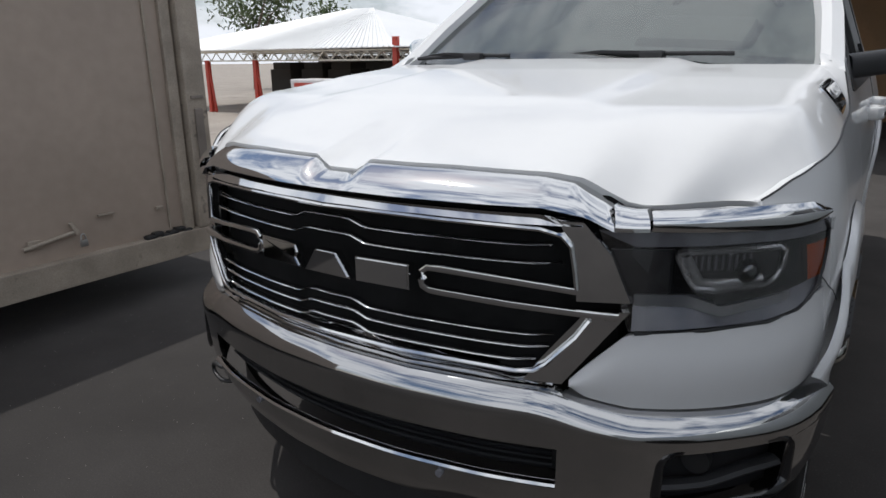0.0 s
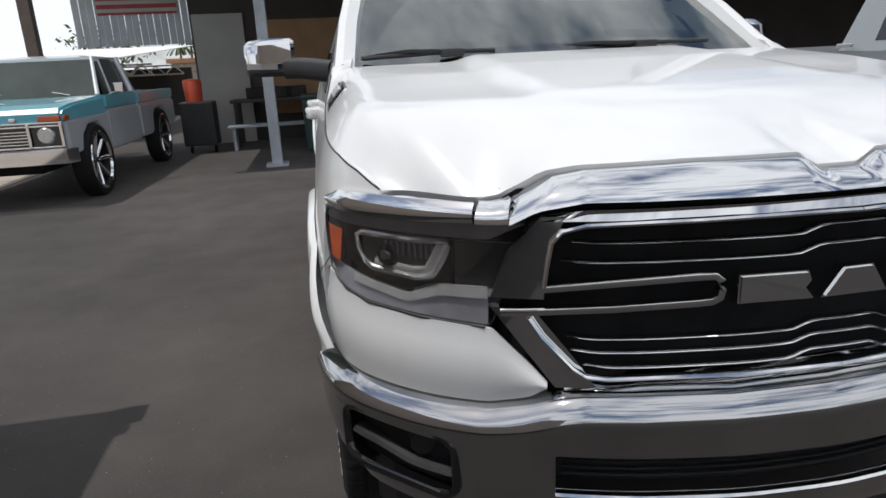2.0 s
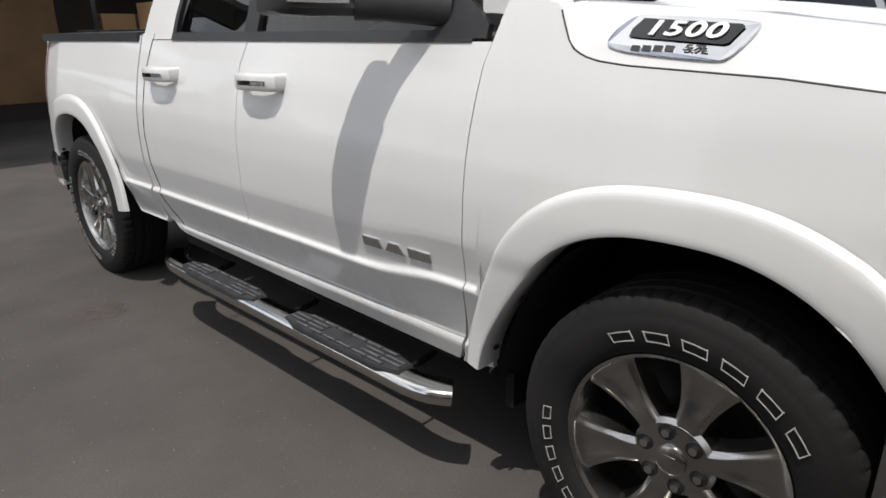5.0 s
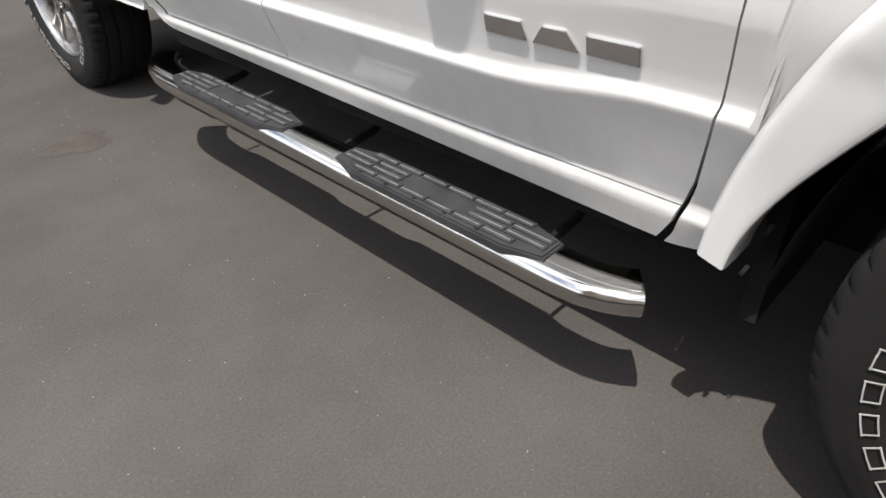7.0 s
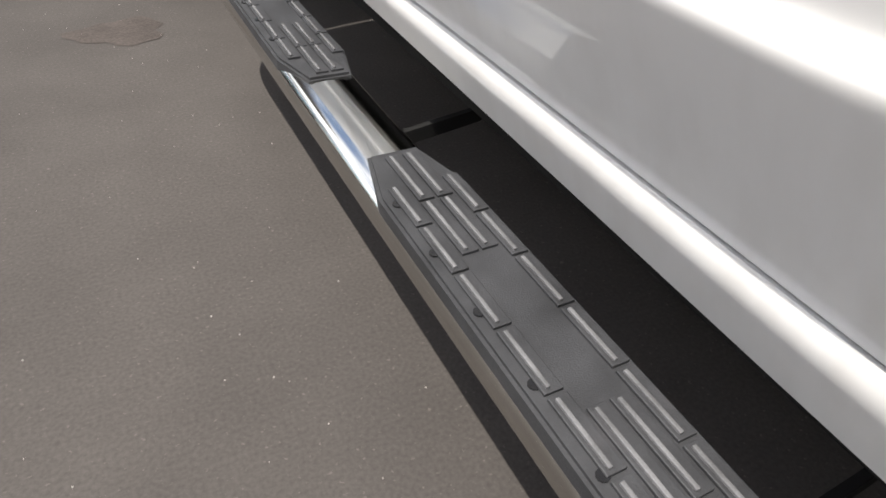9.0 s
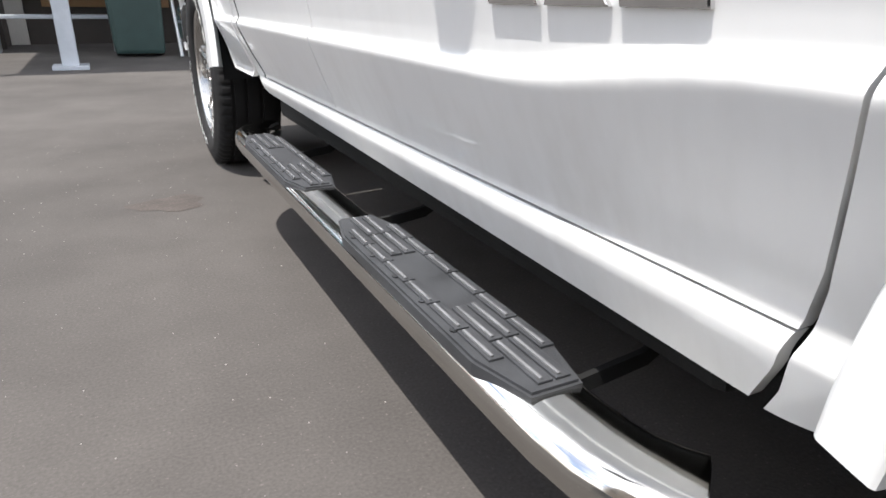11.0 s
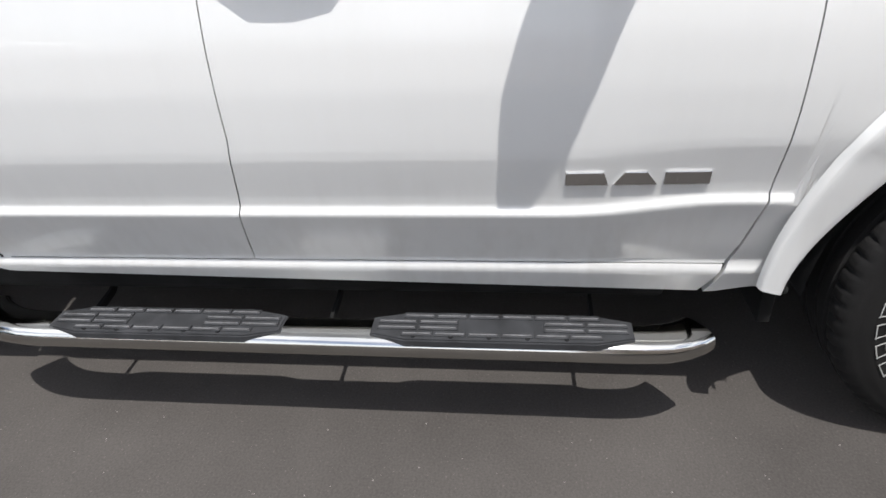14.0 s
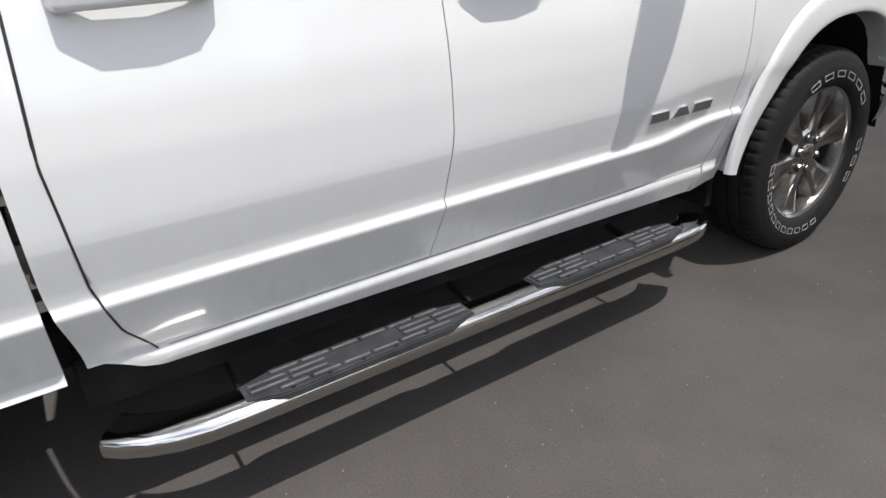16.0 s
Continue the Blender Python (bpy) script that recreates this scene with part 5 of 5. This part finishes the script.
sweep(bm, [(-1.0, 0.08, 0.5), (-0.95, -0.06, 0.5), (-0.5, -0.1, 0.5), (0.5, -0.1, 0.5), (0.95, -0.06, 0.5), (1.0, 0.08, 0.5)], [(-0.02, -0.085), (-0.03, 0.0), (-0.02, 0.085), (0.03, 0.08), (0.03, -0.08)])
old_part("front_bumper", bm, CHROME, "", True)
bm = boxes(((0, -0.14, 0.5), (0.34, 0.02, 0.15), 0.01))
old_part("number_plate", bm, mat("plate_silver", (0.5, 0.5, 0.5), 0.3, 0.7), "blank front plate")
bm = boxes(((0, 2.4, 0.36), (1.1, 4.4, 0.16), 0.02))
old_part("chassis", bm, DARK)


def tall_wheel():
    bm = bmesh.new()
    lathe(bm, [(0.11, 0.3), (-0.1, 0.3), (-0.118, 0.33), (-0.11, 0.37), (-0.08, 0.388), (0.08, 0.388), (0.11, 0.36), (0.11, 0.3)], 48)
    w = part("tall_wheel", bm, RUBBER, None, "low profile tyre on tall chrome rim", smooth=True)
    bm = bmesh.new()
    lathe(bm, [(0.1, 0.3), (-0.1, 0.295), (-0.112, 0.305), (-0.1, 0.28), (0.02, 0.27), (0.03, 0.0)], 48)
    part("rim", bm, RIMDARK, w, smooth=True)
    bm = bmesh.new()
    lathe(bm, [(-0.09, 0.27), (-0.118, 0.285), (-0.122, 0.305), (-0.11, 0.318), (-0.1, 0.31)], 48)
    part("rim_lip", bm, CHROME, w, smooth=True)
    for k in range(8):
        a = 2 * math.pi * k / 8
        bm = bmesh.new()
        c, d = math.cos(a), math.sin(a)
        sheet(bm, lambda u, v: (-0.05 - 0.05 * u + 0.03 * (2 * v - 1) ** 2, (0.03 + 0.26 * u) * c - (0.02 + 0.015 * u) * (2 * v - 1) * d, (0.03 + 0.26 * u) * d + (0.02 + 0.015 * u) * (2 * v - 1) * c), 6, 4)
        part("spoke", bm, CHROME, w, smooth=True)
    return w


tw = tall_wheel()
tw.parent = old
tw.location = (0.88, 0.86, 0.334)
tw.scale = (1.0, 1.17, 1.17)
tw.rotation_euler = (0, 0, math.pi)
for x, y, r in ((-0.88, 0.86, 0), (0.88, 3.95, 180), (-0.88, 3.95, 0)):
    copy_thing(tw, pose(x, y, 0.334, 0, 0, r))

# ---- grey truck on the far side ----
GREYPAINT = mat("matt_grey_paint", (0.27, 0.29, 0.3), 0.4, 0.2, spread=0.05, scale=2, coat=0.6)
grey = thing("grey_pickup", "grey pickup with dark tinted windows parked alongside", "pickup truck", at=(2.95, 0, 0))
bm = bmesh.new()
prism(bm, [(-0.98, -2.4, 0.5), (-0.98, -2.45, 1.0), (-0.98, -2.2, 1.18), (-0.98, -0.95, 1.36), (-0.98, 1.3, 1.4), (-0.98, 3.4, 1.42), (-0.98, 3.4, 0.5)], (1.96, 0, 0), 0.05)
part("body", bm, GREYPAINT, grey)
bm = bmesh.new()
sheet(bm, lambda u, v: ((2 * u - 1) * (0.95 - 0.2 * v), -0.95 + 0.75 * v, 1.36 + 0.56 * v), 10, 6)
sheet(bm, lambda u, v: ((2 * u - 1) * 0.75, -0.2 + 1.3 * v, 1.92 + 0.03 * math.sin(3.14 * v)), 10, 6)
sheet(bm, lambda u, v: ((2 * u - 1) * (0.95 - 0.2 * v), 1.34 - 0.08 * v, 1.4 + 0.52 * v), 10, 6)
for s in (-1, 1):
    sheet(bm, lambda u, v, s=s: (s * (0.965 - 0.21 * v), -0.95 + 2.29 * u + (0.75 * (1 - u) - 0.08 * u) * v, 1.37 + 0.03 * u + 0.54 * v), 12, 6)
part("cab", bm, GREYPAINT, grey, smooth=True)
for s in (-1, 1):
    for a, b in ((0.16, 0.52), (0.54, 0.9)):
        bm = bmesh.new()
        sheet(bm, lambda u, v, s=s: (s * (0.965 - 0.21 * (0.12 + 0.72 * v) + 0.006), -0.95 + 2.29 * (a + (b - a) * u) + (0.75 * (1 - (a + (b - a) * u)) - 0.08 * (a + (b - a) * u)) * (0.12 + 0.72 * v), 1.385 + 0.54 * (0.12 + 0.72 * v)), 8, 4)
        part("side_window", bm, GLOSSBLACK, grey, "black tinted window")
bm = bmesh.new()
for s in (-1, 1):
    box(bm, (s * 0.985, 1.27, 1.43), (0.012, 0.12, 0.02), 0.003)
part("cab_badge", bm, CHROME, grey, "small chrome badge shape")
for x in (-0.86, 0.86):
    for y in (-1.6, 2.2):
        bm = bmesh.new()
        lathe(bm, [(-0.12, 0.0), (-0.12, 0.25), (-0.13, 0.3), (-0.12, 0.38), (-0.09, 0.4), (0.09, 0.4), (0.12, 0.37), (0.12, 0.0)], 36, centre=(x, y, 0.4))
        part("wheel", bm, RUBBER, grey, smooth=True)

# ---- workshop behind ----
DARKWALL = mat("dark_panel_wall", (0.06, 0.05, 0.043), 0.8, spread=0.25, scale=1.2, fine=0.3)
PLY = mat("plywood", (0.34, 0.2, 0.1), 0.75, spread=0.15, scale=2.0, fine=0.3)
PALEWALL = mat("pale_wall", (0.42, 0.4, 0.37), 0.8, spread=0.1, scale=1.0, fine=0.2)
CORRUG = mat("corrugated_grey", (0.35, 0.36, 0.37), 0.5, 0.4, spread=0.1, scale=3)
POST = mat("grey_painted_post", (0.4, 0.42, 0.45), 0.5, spread=0.12, scale=5)
bm = boxes(((5.4, 12.6, 1.9), (17.6, 0.2, 3.8), 0.0))
part("wall_back", bm, DARKWALL, None, "dark workshop back wall", kind="structure", category="wall")
bm = boxes(((-2.85, 12.45, 1.3), (1.0, 0.06, 2.6), 0.004))
part("wall_panel", bm, PALEWALL, None, "pale panel on the workshop wall", kind="structure", category="wall panel")
bm = boxes(((-1.2, 12.45, 1.5), (1.8, 0.06, 1.9), 0.004), ((0.9, 12.45, 1.4), (1.6, 0.06, 2.2), 0.004))
part("plywood_panel", bm, PLY, None, "brown plywood sheets on the workshop wall", kind="structure", category="wall panel")
bm = boxes(((14.2, 9.0, 1.9), (0.2, 7.4, 3.8), 0.0))
part("wall_east", bm, DARKWALL, None, "dark workshop side wall", kind="structure", category="wall")
bm = bmesh.new()
box(bm, (5.4, 10.1, 3.75), (17.8, 5.2, 0.12), 0.0)
box(bm, (-4.5, 11.6, 3.75), (2.2, 2.2, 0.12), 0.0)
part("ceiling", bm, mat("roof_sheet", (0.2, 0.19, 0.18), 0.7, spread=0.2), None, "dark workshop roof", kind="structure", category="ceiling")
bm = boxes(((5.4, 7.6, 3.5), (17.8, 0.14, 0.4), 0.01))
part("beam", bm, DARKWALL, None, "dark steel beam along the workshop front", kind="structure", category="beam")
bm = bmesh.new()
for k in range(16):
    x = -5.5 + k * 0.135
    box(bm, (x, 12.5 + (0.02 if k % 2 else 0), 2.7), (0.125, 0.02, 1.3), 0.0)
part("corrugated_header", bm, CORRUG, None, "grey corrugated sheet over the rear opening", kind="structure", category="wall")
bm = boxes(((-1.7, 8.4, 1.85), (0.16, 0.16, 3.7), 0.01), ((-1.7, 8.4, 0.02), (0.34, 0.34, 0.04), 0.005))
part("post", bm, POST, None, "grey painted steel post on a base plate", kind="structure", category="post")
for x in (-6.9, -5.9):
    bm = boxes(((x, 11.2, 1.85), (0.2, 0.2, 3.7), 0.01))
    part("post", bm, mat("brown_post", (0.1, 0.07, 0.055), 0.6, spread=0.2), None, "dark brown steel post", kind="structure", category="post")
banner = bmesh.new()
box(banner, (-4.35, 12.47, 2.95), (1.5, 0.012, 0.62), 0.0)
banner = part("striped_banner", banner, mat("banner_red", (0.4, 0.06, 0.06), 0.8, spread=0.15), None, "red and white striped banner hung over the opening", category="banner")
bm = bmesh.new()
for k in range(4):
    box(bm, (-4.35, 12.46, 2.72 + 0.15 * k), (1.5, 0.006, 0.07), 0.0)
part("stripe", bm, PALEWALL, banner)
bench = thing("workbench", "dark workbench against the workshop wall", "workbench", at=(-1.6, 11.8, 0))
bm = boxes(((0, 0, 0.88), (2.2, 0.7, 0.06), 0.01))
part("benchtop", bm, DARKWALL, bench)
for x in (-1.0, 1.0):
    for y in (-0.28, 0.28):
        bm = boxes(((x, y, 0.43), (0.08, 0.08, 0.85), 0.005))
        part("leg", bm, DARKWALL, bench)
bm = boxes(((-0.2, 0.1, 1.02), (1.2, 0.3, 0.22), 0.02))
part("tool_box", bm, GLOSSBLACK, None, "black toolbox on the workbench", category="toolbox").location = bench.location
seat = thing("bench_seat", "low grey bench inside the workshop", "bench", at=(-1.9, 10.9, 0))
part("seat", boxes(((0, 0, 0.45), (1.6, 0.35, 0.05), 0.01)), POST, seat)
for x in (-0.7, 0.7):
    part("leg", boxes(((x, 0, 0.21), (0.06, 0.3, 0.42), 0.005)), POST, seat)
GREENBIN = mat("green_bin", (0.025, 0.05, 0.045), 0.5)
waste = thing("waste_bin", "dark green wheeled waste bin", "bin", at=(-0.95, 9.9, 0))
part("body", boxes(((0, 0, 0.49), (0.58, 0.58, 0.9), 0.05, None, (1.1, 1.1))), GREENBIN, waste)
part("lid", boxes(((0, -0.02, 0.975), (0.68, 0.7, 0.07), 0.025)), GREENBIN, waste)
for dx in (-0.24, 0.24):
    part("wheel", rod(bmesh.new(), (dx - 0.03, 0.26, 0.1), (dx + 0.03, 0.26, 0.1), 0.1, n=16), RUBBER, waste)
ladder = thing("step_ladder", "folded aluminium step ladder leaning", "ladder", at=(-0.35, 9.9, 0))
for dx in (-0.12, 0.12):
    part("rail", rod(bmesh.new(), (dx, -0.25, 0), (dx * 0.6 - 0.1, 0.15, 1.3), 0.025, n=8), GALV, ladder)
for k in range(4):
    part("rung", rod(bmesh.new(), (-0.13, -0.2 + 0.08 * k, 0.2 + 0.27 * k), (0.1, -0.2 + 0.08 * k, 0.2 + 0.27 * k), 0.016, n=8), GALV, ladder)
bm = bmesh.new()
lathe(bm, [(0.0, 0.0), (0.0, 0.15), (0.36, 0.17), (0.4, 0.15), (0.42, 0.0)], 24)
bmesh.ops.rotate(bm, verts=bm.verts, cent=(0, 0, 0), matrix=Euler((0, radians(-90), 0)).to_matrix())
bmesh.ops.translate(bm, verts=bm.verts, vec=(-3.25, 10.9, 0.95))
part("drink_cooler", bm, mat("orange_cooler", (0.6, 0.08, 0.03), 0.5, spread=0.1), None, "orange drink cooler on a black cart", smooth=True, category="cooler")
cart = thing("tool_cart", "black tool cart with clutter", "cart", at=(-3.2, 10.9, 0))
part("cart_body", boxes(((0, 0, 0.55), (0.6, 0.5, 0.8), 0.03)), BLACK, cart)
for x in (-0.22, 0.22):
    part("caster", rod(bmesh.new(), (x - 0.02, 0, 0.07), (x + 0.02, 0, 0.07), 0.07, n=14), RUBBER, cart)
# shelving with boxes on the far right
shelf = thing("shelving_rack", "dark steel rack with boxes and panels", "shelving", at=(3.2, 11.2, 0))
for x in (-1.4, 0.0, 1.4):
    part("upright", boxes(((x, 0, 1.5), (0.07, 0.6, 3.0), 0.004)), BLACK, shelf)
for z in (0.5, 1.3, 2.1, 2.9):
    part("shelf_board", boxes(((0, 0, z), (2.9, 0.6, 0.05), 0.004)), DARKWALL, shelf)
CARD = mat("cardboard", (0.42, 0.26, 0.13), 0.8, spread=0.12, scale=3, fine=0.2)
rng = random.Random(8)
for z in (0.525, 1.325, 2.125):
    for k in range(4):
        w, h = rng.uniform(0.4, 0.6), rng.uniform(0.3, 0.5)
        part("cardboard_box", boxes(((2.15 + 0.7 * k, 11.1, z + h / 2), (w, 0.45, h), 0.006)), CARD, None, "brown cardboard box on a steel rack", category="box")
part("cardboard_box", boxes(((2.4, 9.4, 1.62), (0.9, 0.5, 0.42), 0.006)), CARD, None, "large brown cardboard box", category="box")
part("storage_crate", boxes(((2.4, 9.4, 0.7), (1.1, 0.8, 1.4), 0.01)), DARKWALL, None, "dark crate under a cardboard box", category="crate")

# ---- open shed across the yard ----
TRUSS = mat("cream_steel", (0.6, 0.56, 0.48), 0.5, spread=0.15, scale=4, spots=((0.3, 0.2, 0.12), 3.0, 0.66))
ROOF = mat("white_metal_roof", (0.78, 0.78, 0.77), 0.4, 0.1, spread=0.04, scale=0.8)
RED = mat("red_steel", (0.42, 0.05, 0.03), 0.5, spread=0.15, scale=5)
WRAP = mat("plastic_wrapped_bags", (0.62, 0.6, 0.6), 0.4, spread=0.12, scale=4, fine=0.2)
GZ = -0.4
shed = thing("open_shed", "open sided shed with white metal roof and steel trusses", "shed", at=(0, 0, 0))


def truss(bm, x0, x1, y, z0, z1, n):
    for z in (z0, z1):
        box(bm, ((x0 + x1) / 2, y, z), (x1 - x0, 0.06, 0.05), 0.0)
    for k in range(n):
        a, b = x0 + (x1 - x0) * k / n, x0 + (x1 - x0) * (k + 1) / n
        m = (a + b) / 2
        rod(bm, (a, y, z0), (m, y, z1), 0.022, n=6)
        rod(bm, (m, y, z1), (b, y, z0), 0.022, n=6)


for y in (14.0, 18.5, 23.0):
    bm = bmesh.new()
    truss(bm, -24.0, -5.6, y, 1.48, 1.78, 30)
    part("truss", bm, TRUSS, shed)
for k in range(60):
    u0, u1 = k / 60, (k + 1) / 60
    ya, yb = 13.7, 18.6
    xa0, xa1 = -24.2 + 12.9 * u0, -24.2 + 12.9 * u1
    bm = bmesh.new()
    prism(bm, [(xa0, ya, 1.84), (xa1 - 0.02, ya, 1.84), (-17.3 + 1.2 * u1 - 0.002, yb, 3.4), (-17.3 + 1.2 * u0, yb, 3.4)], (0, 0, 0.02))
    rod(bm, (xa0, ya, 1.87), (-17.3 + 1.2 * u0, yb, 3.43), 0.02, n=5)
    part("roof_panel", bm, ROOF, shed)
for k in range(40):
    u0, u1 = k / 40, (k + 1) / 40
    bm = bmesh.new()
    prism(bm, [(-11.3 + 6.0 * u0, 13.7, 1.84), (-11.3 + 6.0 * u1 - 0.01, 13.7, 1.84), (-12.6 + 7.3 * u1, 24, 2.45), (-12.6 + 7.3 * u0, 24, 2.45)], (0, 0, 0.02))
    part("roof_panel", bm, ROOF, shed)
for a, b in (((-24.2, 13.72, 1.83), (-24.2, 24, 1.83)), ((-11.3, 24, 1.83), (-11.3, 13.72, 1.83)), ((-24.2, 24, 1.83), (-11.3, 24, 1.83))):
    part("roof_slope", prism(bmesh.new(), [a, (-17.2, 18.62, 3.39), (-16.2, 18.62, 3.39), b], (0, 0, 0.02)), ROOF, shed)
for x, m in ((-20.5, RED), (-17.8, RED), (-11.45, RED), (-8.0, TRUSS)):
    bm = bmesh.new()
    box(bm, (x, 13.95, (2.15 + GZ) / 2 if x == -11.45 else 0.55), (0.16, 0.16, 2.15 - GZ if x == -11.45 else 1.9), 0.005)
    if m is RED:
        rod(bm, (x + 0.25, 13.95, GZ), (x + 0.05, 13.95, 1.3), 0.05, n=8)
    part("post", bm, m, shed)
bm = boxes(((-15, 24.0, 0.6), (19, 0.2, 2.2), 0.0))
part("shed_back_wall", bm, DARKWALL, shed)
for x in (-22, -20, -18.4, -15.5, -10.0, -9, -7.6):
    pile = thing("crate_stack", "dark crate with a flat box on top in the shed", "crate", "crates in the shed", at=(x, 19.5, GZ))
    part("crate", boxes(((0, 0, 0.75), (1.3, 1.2, 1.5), 0.03)), DARKWALL, pile)
    part("box", boxes(((0.1, -0.1, 1.65), (1.1, 1.0, 0.3), 0.03)), DARKWALL, pile)
for x, y in ((-13.95, 13.2), (-12.1, 12.9)):
    pal = thing("bag_pallet", "plastic wrapped pallet of white bags with red print", "pallet", "wrapped pallets", at=(x, y, GZ))
    part("pallet_boards", boxes(((0, 0, 0.05), (1.7, 1.1, 0.1), 0.005)), mat("pallet_wood", (0.4, 0.28, 0.15), 0.8), pal)
    for z in (0.1, 0.72):
        part("bag_block", boxes(((0, 0, z + 0.3), (1.62, 1.02, 0.58), 0.05)), WRAP, pal)
        part("red_print_bar", boxes(((-0.15, -0.52, z + 0.42), (0.95, 0.012, 0.12), 0.0)), RED, pal)
        bmx = bmesh.new()
        for k in range(3):
            box(bmx, (-0.1 + 0.1 * k, -0.52, z + 0.12 + 0.07 * k), (0.7 - 0.1 * k, 0.01, 0.025), 0.0)
        box(bmx, (0.55, -0.52, z + 0.3), (0.3, 0.01, 0.2), 0.0)
        part("grey_print_bar", bmx, mat("grey_print", (0.2, 0.2, 0.2), 0.6), pal)

# ---- trees and far houses ----
LEAF = mat("tree_leaves", (0.07, 0.1, 0.035), 0.6, spread=0.35, scale=3)
BARK = mat("bark", (0.16, 0.12, 0.09), 0.9, spread=0.25, scale=8)


def tree(x, y, z0, h, r, seed, leaves=1400):
    rng = random.Random(seed)
    t = thing("tree", "leafy green tree rising behind the shed roof", "tree", "far trees", at=(x, y, z0))
    bm = bmesh.new()
    rod(bm, (0, 0, 0), (0.1, 0, h * 0.55), 0.22, 0.12, 8)
    tips = []
    for k in range(9):
        a, q = rng.uniform(0, 6.28), rng.uniform(0.45, 0.9)
        tip = Vector((math.cos(a) * r * q * 0.8, math.sin(a) * r * q * 0.8, h * rng.uniform(0.6, 0.98)))
        rod(bm, (0.05, 0, h * rng.uniform(0.35, 0.55)), tip, 0.08, 0.02, 6)
        tips.append(tip)
    part("trunk", bm, BARK, t, smooth=True)
    verts, faces = [], []
    for k in range(leaves):
        c = rng.choice(tips) + Vector((rng.gauss(0, r * 0.28), rng.gauss(0, r * 0.28), rng.gauss(0, h * 0.09)))
        s = rng.uniform(0.1, 0.24)
        a, b = Vector((rng.gauss(0, 1), rng.gauss(0, 1), rng.gauss(0, 1))).normalized(), Vector((rng.gauss(0, 1), rng.gauss(0, 1), rng.gauss(0, 1))).normalized()
        n = len(verts)
        verts += [c - a * s, c + b * s * 0.5, c + a * s, c - b * s * 0.5]
        faces.append((n, n + 1, n + 2, n + 3))
    me = bpy.data.meshes.new("crown")
    me.from_pydata(verts, [], faces)
    me.materials.append(LEAF)
    ob = new("crown", me)
    ob.parent = t


tree(-35.0, 28.5, -0.5, 6.8, 3.0, 1, 2200)
tree(-30.0, 31.0, -0.5, 5.6, 1.5, 2, 900)
tree(-33.0, 33.0, -0.5, 4.6, 2.4, 3, 800)
tree(-14.0, 45.0, -0.5, 4.6, 2.6, 5, 900)
for x, y, h in ((-14.5, 70, 7.5), (-13.4, 70, 8.2), (-12.4, 72, 7.8), (-11.0, 70, 8.4), (-9.8, 71, 7.6), (-8.4, 70, 8.6)):
    palm = thing("palm_tree", "slender palm tree far away", "palm tree", "far palms", at=(x, y, -0.5))
    part("trunk", rod(bmesh.new(), (0, 0, 0), (0.2, 0, h - 3.2), 0.16, 0.1, 8), BARK, palm)
    bm = bmesh.new()
    for k in range(12):
        a = 2 * math.pi * k / 12
        c, d = math.cos(a), math.sin(a)
        pts = [(0.2 + c * q, d * q, h - 3.2 + 0.5 * math.sin(q * 2.2) - 0.35 * q) for q in (0, 0.5, 1.0, 1.4)]
        sweep(bm, pts, [(-0.12, 0), (0, 0.04), (0.12, 0)])
    part("crown", bm, LEAF, palm)
house = thing("far_house", "tan flat roofed house far beyond the opening", "house", at=(-6.5, 40, -0.3))
part("wall", boxes(((0, 0, 1.2), (5, 4, 2.4), 0.02)), CONCRETE, house)
part("roof", boxes(((0, 0, 2.5), (5.4, 4.4, 0.25), 0.02)), mat("tan_roof", (0.4, 0.22, 0.12), 0.8), house)
part("boundary_wall", boxes(((-20, 50, 0.4), (40, 0.3, 1.8), 0.0)), CONCRETE, None, "long tan boundary wall far off", kind="structure", category="wall")
# overhead cable
bm = bmesh.new()
sweep(bm, [(-22 + 3.0 * k, 13 + 0.2 * k, 4.4 - 0.16 * k + 0.012 * (k - 4) ** 2) for k in range(9)], oval(0.015, 0.015, 6))
part("overhead_cable", bm, BLACK, None, "thin black overhead cable", category="cable")
# white building to the east, seen past the cab
bm = boxes(((9.4, 18.0, 2.0), (3.0, 0.3, 4.0), 0.0))
part("wall_far_east", bm, PALEWALL, None, "pale block wall beyond the workshop", kind="structure", category="wall")
